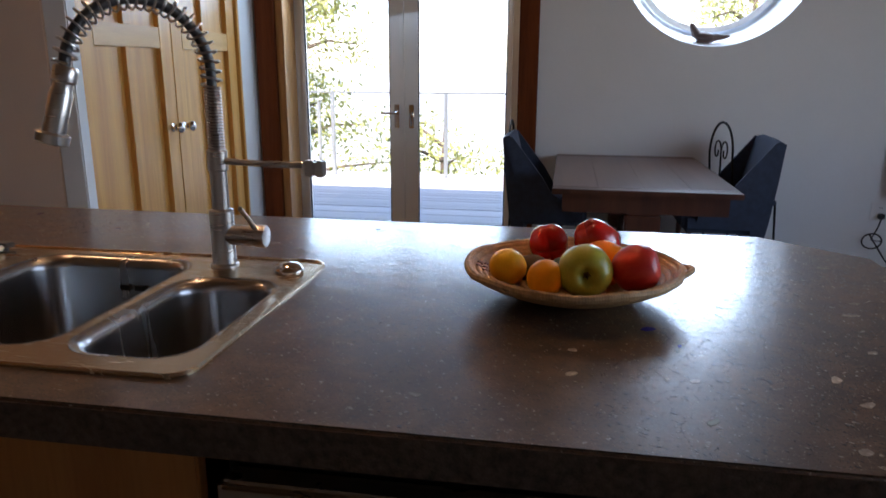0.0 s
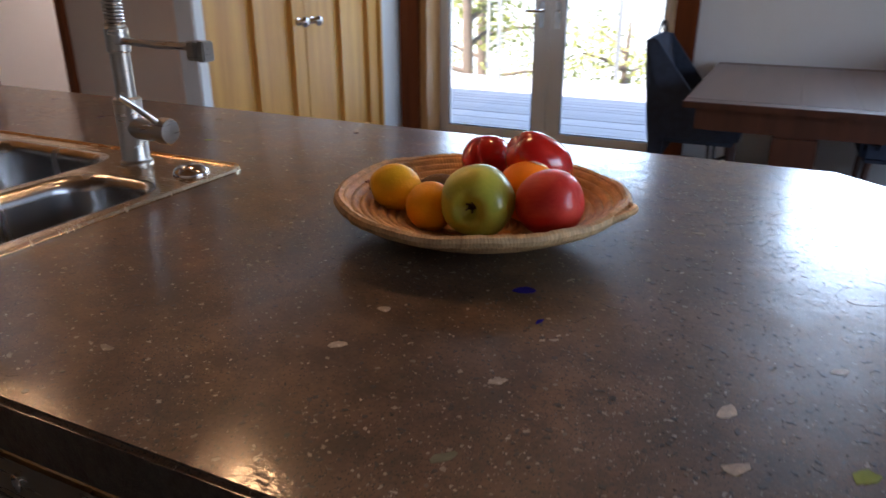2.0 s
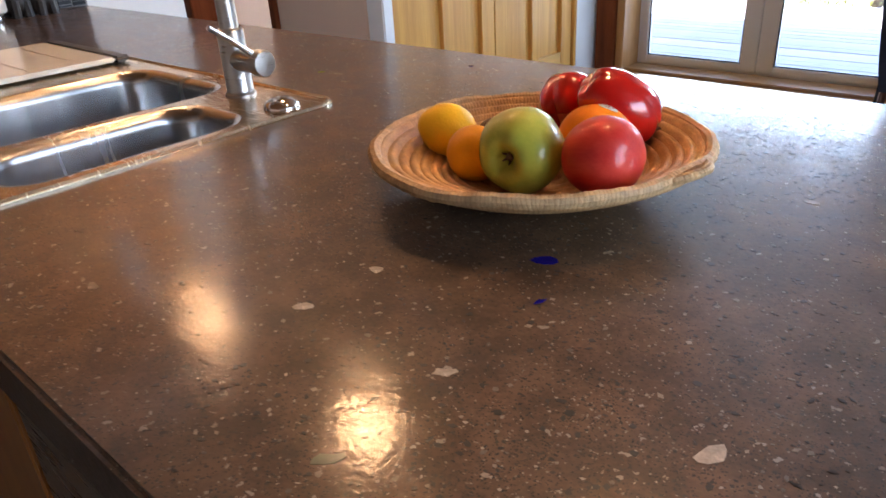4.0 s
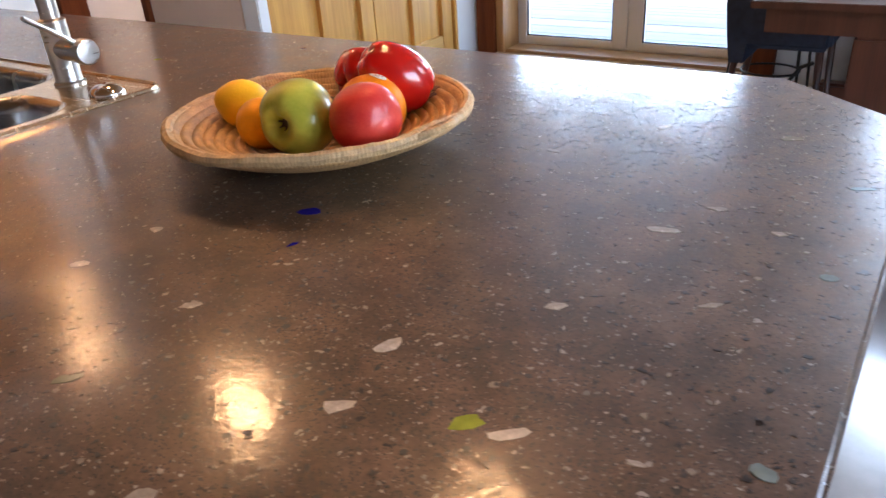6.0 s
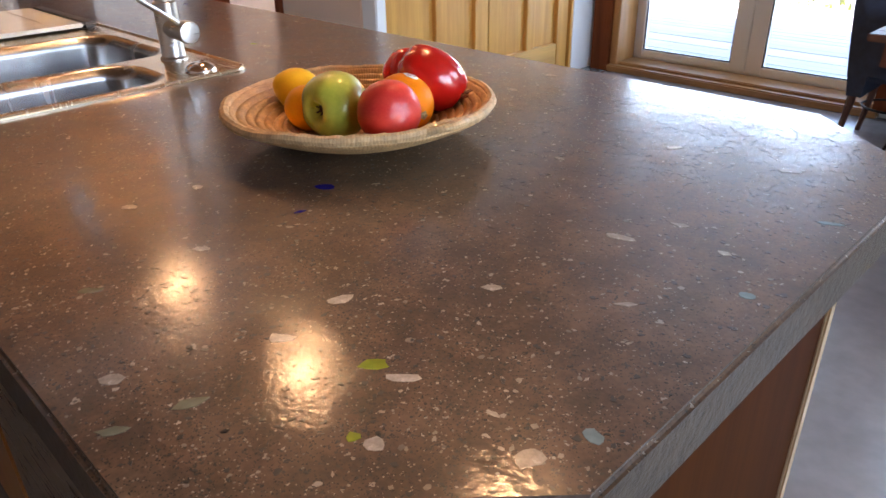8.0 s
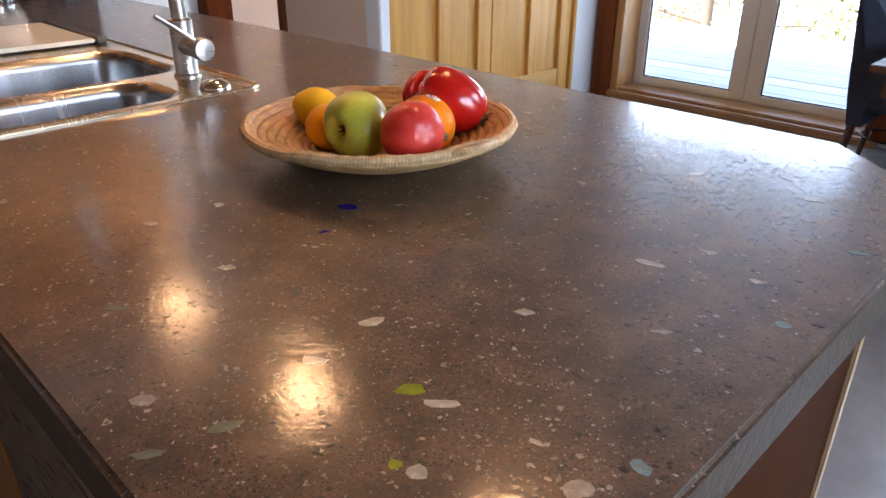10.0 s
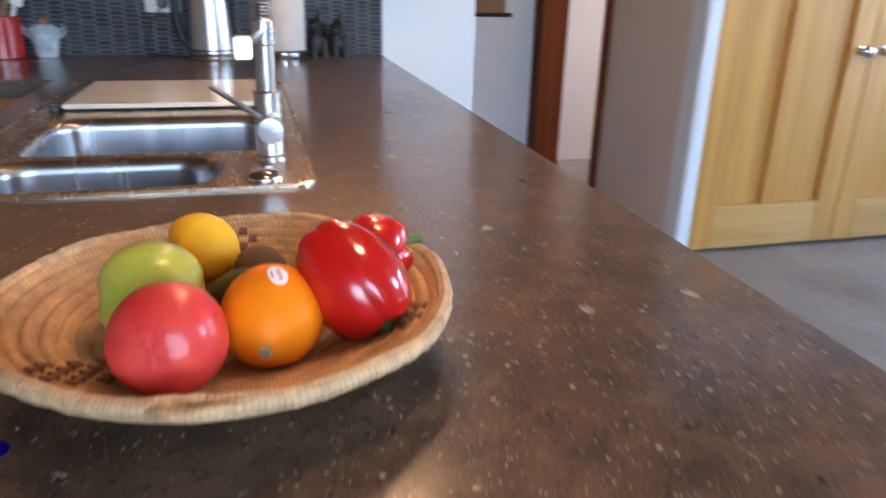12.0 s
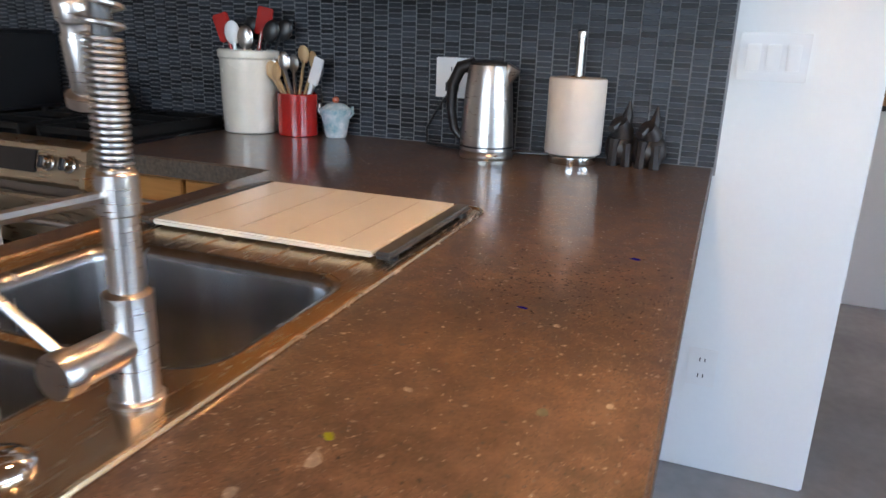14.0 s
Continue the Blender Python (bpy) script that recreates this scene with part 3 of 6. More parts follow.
# ---- hall ----
structure("hall_post", box(-4.045, 2.925, 0, -3.90, 3.105, 2.62, 0.006), REDWOOD, "red-brown timber post in the hall")
structure("corner_trim", box(-3.10, 2.945, 0, -3.053, 3.06, 2.62, 0.004), REDWOOD, "red-brown corner trim")


def hanging():
    root = thing("wall_hanging", "brown cloth wall hanging on a dark rod", "wall hanging")
    part("cloth_border", box(-4.046, 2.16, 0.985, -4.040, 2.72, 1.16), CORK, root, "brown lower border")
    part("cloth", box(-4.046, 2.16, 1.1605, -4.041, 2.72, 1.95), TAN, root, "tan and olive painted cloth")
    part("rod", tube([(-4.032, 2.12, 0.978), (-4.032, 2.76, 0.978)], 0.013, 10), BLACK, root, "dark bottom rod", True)
    part("rod", tube([(-4.032, 2.12, 1.955), (-4.032, 2.76, 1.955)], 0.013, 10), BLACK, root, "", True)


hanging()

# ---- counter, island and base units ----
TOP, UNDER = 0.92, 0.873
SINK = (-1.43, 0.685, -0.412, 1.197)
outline = [(-2.197, 0.094), (-1.556, 0.094), (-1.556, 0.612), (0.405, 0.612), (0.578, 0.79), (0.580, 1.415), (0.412, 1.568), (-2.197, 1.59)]
hole = rounded(SINK[0] + 0.02, SINK[1] + 0.02, SINK[2] - 0.02, SINK[3] - 0.02, 0.03)
# side faces greyer than the top: east window daylight put into their colour
EDGE = mat("daylit_concrete_edge", (0.140, 0.108, 0.080), 0.45, vary=0.55, scale=110, fine=420, bump=0.9, spec=0.3, second=(0.048, 0.036, 0.026))
worktop = tagged(link("worktop", slab(outline, UNDER, TOP, [hole], 0.004), COUNTER, None, "", True), "polished brown concrete worktop with glass and shell chips", "worktop")
far_top = tagged(link("worktop", slab([(-2.197, -2.2), (-1.556, -2.2), (-1.556, -0.554), (-2.197, -0.554)], UNDER, TOP, (), 0.004), COUNTER, None, "", True), "polished brown concrete worktop beside the range", "worktop")
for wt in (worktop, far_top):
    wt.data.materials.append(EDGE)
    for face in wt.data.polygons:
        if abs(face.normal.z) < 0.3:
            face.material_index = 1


def base_unit(name, x0, y0, x1, y1, face, label, drawers=1, material=None, top=UNDER - 0.002):
    """A floor cupboard with body, plinth, doors and pulls on one face ('-y', '+x')."""
    root = thing(name, label, "cabinet", "base cabinets")
    wood_m = material or CAB
    part("body", box(x0, y0, 0.10, x1, y1, top, 0.002), wood_m, root)
    part("plinth", box(x0 + 0.03, y0 + 0.05, 0.0, x1 - 0.03, y1 - 0.03, 0.10), BLACK, root)
    zs = [(0.12, 0.66), (0.67, UNDER - 0.02)] if drawers else [(0.12, UNDER - 0.02)]
    for k, (a, c) in enumerate(zs):
        if face == "-y":
            d = part("drawer" if k else "door", box(x0 + 0.004, y0 - 0.022, a, x1 - 0.004, y0 - 0.001, c, 0.003), wood_m, root)
            xm = (x0 + x1) / 2
            part("handle", tube([(xm - 0.05, y0 - 0.022, c - 0.05), (xm - 0.045, y0 - 0.045, c - 0.05), (xm + 0.045, y0 - 0.045, c - 0.05), (xm + 0.05, y0 - 0.022, c - 0.05)], 0.005), STEEL, d, "", True)
        else:
            d = part("drawer" if k else "door", box(x1 + 0.001, y0 + 0.004, a, x1 + 0.022, y1 - 0.004, c, 0.003), CAB_H if k else wood_m, root)
            ym = (y0 + y1) / 2
            part("handle", tube([(x1 + 0.022, ym - 0.05, c - 0.06), (x1 + 0.045, ym - 0.045, c - 0.06), (x1 + 0.045, ym + 0.045, c - 0.06), (x1 + 0.022, ym + 0.05, c - 0.06)], 0.005), STEEL, d, "", True)
    return root


base_unit("base_cabinet", -1.50, 0.675, -0.385, 1.19, "-y", "orange fir sink cabinet under the worktop", 0, top=0.70)
base_unit("base_cabinet", -2.19, 0.10, -1.63, 0.312, "+x", "orange fir drawer cabinet beside the range")
base_unit("base_cabinet", -2.19, 0.315, -1.63, 1.18, "+x", "orange fir corner cabinet under the worktop")
base_unit("base_cabinet", -2.19, -2.19, -1.63, -0.56, "+x", "orange fir cabinet beyond the range")


def dishwasher():
    root = thing("dishwasher", "stainless steel dishwasher under the worktop", "dishwasher")
    part("body", box(-0.375, 0.70, 0.10, 0.225, 1.19, 0.85), BLACK, root)
    part("door_panel", box(-0.372, 0.655, 0.12, 0.222, 0.70, 0.815, 0.008, 3), DW_STEEL, root)
    part("vent", box(-0.165, 0.651, 0.735, -0.02, 0.656, 0.765, 0.002), BLACK_GLOSS, root)
    b = lathe([(0.016, 0), (0.016, 0.003), (0.012, 0.004)], 24)
    bmesh.ops.transform(b, verts=b.verts, matrix=pose(-0.24, 0.655, 0.785, 90) @ Matrix.Diagonal((0.35, 0.6, 1, 1)))
    part("badge", b, CHROME, root, "", True)
    part("plinth", box(-0.37, 0.74, 0.0, 0.22, 1.18, 0.10), BLACK, root)


dishwasher()
end_unit = thing("end_panel", "red-brown timber end panel of the island", "panel")
part("board", box(0.546, 0.806, 0.0, 0.571, 1.176, UNDER - 0.002, 0.002), END_WOOD, end_unit)
part("edge", box(0.546, 1.177, 0.0, 0.574, 1.192, UNDER - 0.002, 0.002), PALE_EDGE, end_unit, "pale plywood edge")
part("corner_board", box(-0.118, -0.012, 0.0, 0.118, 0.012, UNDER - 0.002, 0.002), CAB, end_unit, m=pose(0.475, 0.717, 0, 0, 0, 45.8))
part("front_filler", box(0.228, 0.63, 0.0, 0.39, 0.655, UNDER - 0.002, 0.002), CAB, end_unit)
part("back", box(-1.55, 1.193, 0.0, 0.545, 1.21, UNDER - 0.002, 0.002), CAB, end_unit)


# ---- chips in the worktop ----
def chip(x, y, length, width, turn, material, name="chip", seed=0):
    rnd = random.Random(seed)
    n = 9
    b = bmesh.new()
    pts = []
    for k in range(n):
        a = 2 * math.pi * k / n
        s = 0.60 + 0.48 * rnd.random()
        pts.append((math.cos(a) * length * 0.42 * s, math.sin(a) * width * 0.42 * s))
    low = [b.verts.new((px, py, -0.002)) for px, py in pts]
    top = [b.verts.new((px * 0.96, py * 0.96, 0.0003)) for px, py in pts]
    for k in range(n):
        b.faces.new((low[k], low[(k + 1) % n], top[(k + 1) % n], top[k]))
    b.faces.new(top)
    return part(name, b, material, worktop, m=pose(x, y, TOP, 0, 0, turn))


SHELL = mat("shell_chip", (0.53, 0.46, 0.375), 0.25, rand=0.35, vary=0.45, scale=120, fine=500, bump=0.05)
BLUE_G = mat("cobalt_glass_chip", (0.010, 0.008, 0.26), 0.2, spec=0.2, vary=0.3, scale=90, bump=0.02)
GREEN_G = mat("green_glass_chip", (0.30, 0.37, 0.03), 0.2, vary=0.3, scale=90, bump=0.02)
PALE_G = mat("pale_green_glass_chip", (0.21, 0.215, 0.15), 0.2, vary=0.3, scale=90, bump=0.02)
AQUA_G = mat("aqua_glass_chip", (0.25, 0.34, 0.34), 0.2, vary=0.3, scale=90, bump=0.02)
for k, (x, y, ln, wd, tn) in enumerate(((0.418, 1.063, 0.040, 0.016, 10), (0.320, 0.823, 0.034, 0.016, 60), (0.428, 0.790, 0.030, 0.014, 38), (0.021, 0.860, 0.020, 0.016, 30), (0.018, 0.787, 0.028, 0.014, 40),
                                        (0.535, 0.790, 0.024, 0.020, 80), (0.393, 0.917, 0.024, 0.013, 30), (0.485, 0.968, 0.030, 0.009, 40), (0.335, 1.313, 0.034, 0.014, 60), (0.465, 1.328, 0.036, 0.022, 20))):
    chip(x, y, ln, wd, tn, SHELL, "shell_chip", k)
for k, (x, y, ln, wd, tn) in enumerate(((0.462, 0.737, 0.018, 0.015, 0), (0.290, 0.656, 0.026, 0.017, 30), (0.330, 0.760, 0.028, 0.017, 50), (0.494, 0.804, 0.014, 0.006, 0), (0.159, 0.790, 0.024, 0.012, 40),
                                        (0.446, 1.122, 0.024, 0.012, 10), (0.007, 1.501, 0.030, 0.018, 20), (-0.575, 1.326, 0.034, 0.018, 10), (0.256, 1.192, 0.026, 0.012, 0), (0.501, 1.097, 0.020, 0.010, 0))):
    chip(x, y, ln, wd, tn, SHELL, "shell_chip", k + 20)
for k, (x, y, ln, wd, tn) in enumerate(((-0.209, 1.371, 0.020, 0.022, 0), (-0.513, 1.293, 0.022, 0.016, 30), (0.019, 1.391, 0.024, 0.02, 0), (-1.112, 1.338, 0.024, 0.012, 80), (-0.71, 1.346, 0.02, 0.011, 60),
                                        (-0.759, 1.529, 0.018, 0.012, 0), (-0.926, 1.442, 0.016, 0.01, 40), (-1.76, 0.774, 0.016, 0.012, 10), (-0.245, 1.186, 0.014, 0.01, 0), (-0.15, 0.70, 0.026, 0.012, 0))):
    chip(x, y, ln, wd, tn, SHELL, "shell_chip", k + 40)
chip(0.123, 0.954, 0.034, 0.022, 20, BLUE_G, "glass_chip", 61)
chip(0.157, 0.898, 0.016, 0.007, 70, BLUE_G, "glass_chip", 62)
chip(-0.398, 1.484, 0.016, 0.014, 10, BLUE_G, "glass_chip", 63)
chip(-1.242, 1.496, 0.024, 0.016, 80, BLUE_G, "glass_chip", 64)
chip(-0.965, 1.390, 0.022, 0.010, 85, BLUE_G, "glass_chip", 65)
chip(0.403, 0.787, 0.030, 0.018, 50, GREEN_G, "glass_chip", 66)
chip(0.449, 0.732, 0.013, 0.011, 0, GREEN_G, "glass_chip", 67)
chip(-0.609, 1.319, 0.020, 0.012, 40, GREEN_G, "glass_chip", 68)
chip(0.350, 0.681, 0.032, 0.014, 70, PALE_G, "glass_chip", 69)
chip(0.340, 0.635, 0.026, 0.012, 60, PALE_G, "glass_chip", 70)
chip(0.162, 0.693, 0.028, 0.014, 50, PALE_G, "glass_chip", 71)
chip(-0.722, 1.474, 0.024, 0.014, 0, PALE_G, "glass_chip", 72)
chip(0.546, 1.042, 0.020, 0.016, 0, AQUA_G, "glass_chip", 73)
chip(0.545, 1.219, 0.030, 0.012, 20, AQUA_G, "glass_chip", 74)
chip(0.550, 0.830, 0.020, 0.016, 0, AQUA_G, "glass_chip", 75)


def scattered_chips(count, sizes, material, seed, label, cluster=None):
    """Small angular grains, too many to count; denser at the free end."""
    rnd = random.Random(seed)
    b = bmesh.new()
    made = 0
    while made < count:
        x, y = rnd.uniform(-2.15, 0.57), rnd.uniform(0.62, 1.56)
        if cluster:
            x, y = rnd.gauss(cluster[0], cluster[2]), rnd.gauss(cluster[1], cluster[3])
            if not 1.23 < y < 1.56:
                continue
        if SINK[0] - 0.02 < x < SINK[2] + 0.02 and y < SINK[3] + 0.02 or x > 0.40 and (y < 0.62 + (x - 0.40) or y > 1.56 - (x - 0.40)):
            continue
        if not cluster and x < 0.05 and rnd.random() < 0.60 or not cluster and x < -0.5 and rnd.random() < 0.3:
            continue
        s = rnd.choice(sizes)
        a0, n = rnd.uniform(0, 6.28), rnd.choice((4, 5, 6))
        el = rnd.uniform(0.4, 1.0)
        vs = []
        ca, sa = math.cos(a0), math.sin(a0)
        for k in range(n):
            a = 2 * math.pi * k / n
            r = s * rnd.uniform(0.7, 1.3)
            px, py = r * math.cos(a), r * el * math.sin(a)
            vs.append((x + px * ca - py * sa, y + px * sa + py * ca))
        t = [b.verts.new((px, py, TOP + 0.0002)) for px, py in vs]
        w = [b.verts.new((px, py, TOP - 0.001)) for px, py in vs]
        b.faces.new(t)
        for k in range(n):
            b.faces.new((w[k], w[(k + 1) % n], t[(k + 1) % n], t[k]))
        made += 1
    return tagged(part("grain", b, material, worktop, label), kind="stuff")


scattered_chips(3700, (0.0007, 0.0008, 0.0009, 0.0010, 0.0011, 0.0012, 0.0014, 0.0014, 0.0018, 0.0026), mat("small_grains", (0.29, 0.235, 0.178), 0.3, vary=0.4, scale=300, bump=0.0, island=0.6), 5, "small pale stone grains")
scattered_chips(5000, (0.0007, 0.0009, 0.0011, 0.0013, 0.0017, 0.0021, 0.0028), mat("dark_grains", (0.022, 0.017, 0.014), 0.3, vary=0.4, scale=300, bump=0.0, island=0.6), 6, "small dark stone grains")
scattered_chips(420, (0.0010, 0.0014, 0.0018, 0.0024), mat("open_pits", (0.014, 0.011, 0.009), 0.8, vary=0.4, scale=300, bump=0.0), 7, "patch of small open pits", (-1.08, 1.42, 0.085, 0.085))
scattered_chips(160, (0.0010, 0.0014, 0.0020), mat("dark_grains", (0.022, 0.017, 0.014), 0.3), 8, "small dark stone grains", (0.28, 1.15, 0.10, 0.10))

# ---- sink and tap ----


def basin(x0, y0, x1, y1, depth, r=0.055):
    b = bmesh.new()
    rings = []
    for inset, z, rr in ((-0.006, 0.0035, r + 0.006), (0.001, 0.0024, r), (0.006, -0.0015, r), (0.0095, -0.008, r), (0.011, -0.018, r), (0.014, -depth + 0.035, r), (0.022, -depth + 0.010, r), (0.045, -depth, r)):
        rings.append([b.verts.new((px, py, TOP + z)) for px, py in rounded(x0 + inset, y0 + inset, x1 - inset, y1 - inset, rr, 8)])
    for p, q in zip(rings, rings[1:]):
        for k in range(len(p)):
            b.faces.new((p[k], p[(k + 1) % len(p)], q[(k + 1) % len(p)], q[k]))
    b.faces.new(rings[-1])
    return b


def sink():
    root = thing("sink", "stainless steel double sink with drainer set in worktop", "sink")
    big, small = (-0.955, 0.745, -0.645, 1.155), (-0.618, 0.735, -0.445, 1.062)
    plate = slab(rounded(*SINK, 0.035), TOP + 0.0005, TOP + 0.0035, [rounded(big[0] - 0.006, big[1] - 0.006, big[2] + 0.006, big[3] + 0.006, 0.061, 8), rounded(small[0] - 0.006, small[1] - 0.006, small[2] + 0.006, small[3] + 0.006, 0.061, 8)], 0.001)
    part("deck", plate, SINK_STEEL, root, "", True)
    b = tube([(x, y, TOP + 0.0035) for x, y in rounded(SINK[0] + 0.004, SINK[1] + 0.004, SINK[2] - 0.004, SINK[3] - 0.004, 0.032)], 0.0035, 6, closed=True)
    part("rim", b, SINK_STEEL, root, "", True)
    for nm, r, dpt in (("large_basin", big, 0.19), ("small_basin", small, 0.15)):
        bs = part(nm, basin(*r, dpt), BASIN_STEEL, root, "", True)
        cx, cy = (r[0] + r[2]) / 2, (r[1] + r[3]) / 2
        z = TOP - dpt
        part("drain", lathe([(0.042, 0.0), (0.042, 0.004), (0.034, 0.004), (0.030, 0.001), (0.012, 0.001), (0.010, 0.006), (0.003, 0.007)], 28, at=(cx, cy, z)), CHROME, bs, "", True)
    b = bmesh.new()
    for k in range(3):
        box(-0.80 + k * 0.03, 1.137, TOP - 0.055, -0.78 + k * 0.03, 1.1415, TOP - 0.045, bm=b)
    part("overflow", b, BLACK, root)
    for k in range(7):
        y = 0.76 + k * 0.062
        part("drainer_rib", tube([(-0.985, y, TOP - 0.0005), (-1.0, y, TOP + 0.0014), (-1.38, y, TOP + 0.0014), (-1.40, y, TOP - 0.0005)], 0.0036, 6), SINK_STEEL, root, "", True)
    k = part("waste_knob", lathe([(0.027, 0.0035), (0.027, 0.006), (0.025, 0.010), (0.021, 0.014), (0.014, 0.018), (0.003, 0.0195)], 28, at=(-0.463, 1.125, TOP)), CHROME, root, "round chrome waste knob", True)


sink()


def tap():
    root = thing("kitchen_tap", "brushed steel spring-coil kitchen tap on the sink", "tap", m=pose(-0.588, 1.138, TOP))
    part("base", lathe([(0.0245, 0.003), (0.0245, 0.007), (0.0215, 0.009), (0.0208, 0.011), (0.0208, 0.104), (0.0165, 0.107)], 28), STEEL, root, "", True)
    part("column", lathe([(0.0145, 0.105), (0.0145, 0.172), (0.0172, 0.174), (0.0172, 0.207), (0.0145, 0.210), (0.009, 0.211)], 28), STEEL, root, "", True)
    b = lathe([(0.0175, 0.0), (0.0175, 0.058), (0.0200, 0.060), (0.0200, 0.074), (0.018, 0.077), (0.004, 0.078)], 28)
    bmesh.ops.transform(b, verts=b.verts, matrix=pose(0.004, 0, 0.060, 0, 90, 0))
    mixer = part("mixer", b, STEEL, root, "", True)
    part("lever", tube([(0.066, -0.010, 0.075), (0.070, -0.045, 0.101), (0.073, -0.078, 0.124)], [0.0045, 0.0042, 0.004], 8), STEEL, mixer, "", True)
    d = Vector((-0.140, -0.180, 0)).normalized()
    R, z0 = 0.112, 0.335

    def spine(s):
        """Straight up from the column, then a half circle over to the spray."""
        straight = z0 - 0.207
        arc = math.pi * R
        u = s * (straight + arc)
        if u < straight:
            return Vector((0, 0, 0.207 + u)), Vector((0, 0, 1))
        a = (u - straight) / R
        return d * (R - R * math.cos(a)) + Vector((0, 0, z0 + R * math.sin(a))), (d * math.sin(a) + Vector((0, 0, math.cos(a)))).normalized()

    hose = [spine(k / 60)[0] for k in range(61)]
    part("hose", tube(hose, 0.0085, 10), mat("hose_grey", (0.10, 0.10, 0.10), 0.4, 0.5, scale=60), root, "dark flexible hose", True)
    side = Vector((-d.y, d.x, 0))

    def coil(s0, s1, turns, rad, wire):
        pts = []
        n = turns * 12
        for k in range(n + 1):
            s = s0 + (s1 - s0) * k / n
            p, t = spine(s)
            nrm = side.cross(t)
            a = 2 * math.pi * turns * k / n
            pts.append(p + (side * math.cos(a) + nrm * math.sin(a)) * rad)
        return tube(pts, wire, 6)

    part("spring", coil(0.0, 0.22, 21, 0.0128, 0.0020), STEEL, root, "tight steel spring", True)
    part("spring", coil(0.22, 0.97, 25, 0.0162, 0.0020), STEEL, root, "open steel spring", True)
    end = spine(1.0)[0]
    tip = Vector((-0.160, -0.190, 0.246))
    ax = (tip - end).normalized()
    b = lathe([(0.015, -0.015), (0.018, -0.010), (0.018, 0.012), (0.0145, 0.016), (0.0145, 0.030), (0.0165, 0.034), (0.0165, 0.108), (0.0225, 0.110), (0.024, 0.112), (0.024, 0.127), (0.020, 0.130)], 28)
    q = Vector((0, 0, 1)).rotation_difference(ax).to_matrix().to_4x4()
    bmesh.ops.transform(b, verts=b.verts, matrix=Matrix.Translation(end) @ q @ Matrix.Diagonal((1, 1, 0.80, 1)))
    part("spray_head", b, STEEL, root, "", True)
    blk = Vector((0.184, -0.028, 0.186))
    arm = part("arm", tube([(0.010, -0.002, 0.190), blk * 0.5 + Vector((0, 0, 0.0955)), blk + Vector((-0.02, 0.003, 0.004))], 0.0055, 8), STEEL, root, "", True)
    b = box(blk.x - 0.014, blk.y - 0.011, blk.z - 0.013, blk.x + 0.002, blk.y + 0.011, blk.z + 0.013, 0.002)
    box(blk.x + 0.0045, blk.y - 0.011, blk.z - 0.014, blk.x + 0.017, blk.y + 0.011, blk.z + 0.013, 0.002, bm=b)
    box(blk.x + 0.001, blk.y - 0.006, blk.z - 0.010, blk.x + 0.006, blk.y + 0.006, blk.z + 0.010, bm=b)
    part("spray_holder", b, STEEL, arm, "", True)


tap()


def board():
    root = thing("cutting_board", "glossy cream board with dark ends over the drainer", "cutting board")
    part("panel", box(-1.385, 0.745, TOP + 0.0085, -1.035, 1.145, TOP + 0.018, 0.003), BOARD, root)
    for y0, y1 in ((0.715, 0.744), (1.146, 1.177)):
        part("end_grip", box(-1.387, y0, TOP + 0.0080, -1.033, y1, TOP + 0.019, 0.005, 3), mat("grip_grey", (0.07, 0.068, 0.06), 0.4, scale=30), root, "dark grey end grip")
    for k in range(4):
        y = 0.81 + k * 0.09
        part("groove", box(-1.36, y, TOP + 0.0175, -1.06, y + 0.0022, TOP + 0.0184), BOARD_LINE, root)
    for x in (-1.36, -1.06):
        for y in (0.727, 1.164):
            part("foot", lathe([(0.012, 0.0036), (0.012, 0.0085)], 14, at=(x, y, TOP)), BLACK, root)


board()

# ---- fruit bowl ----
BX, BY = 0.018, 1.092


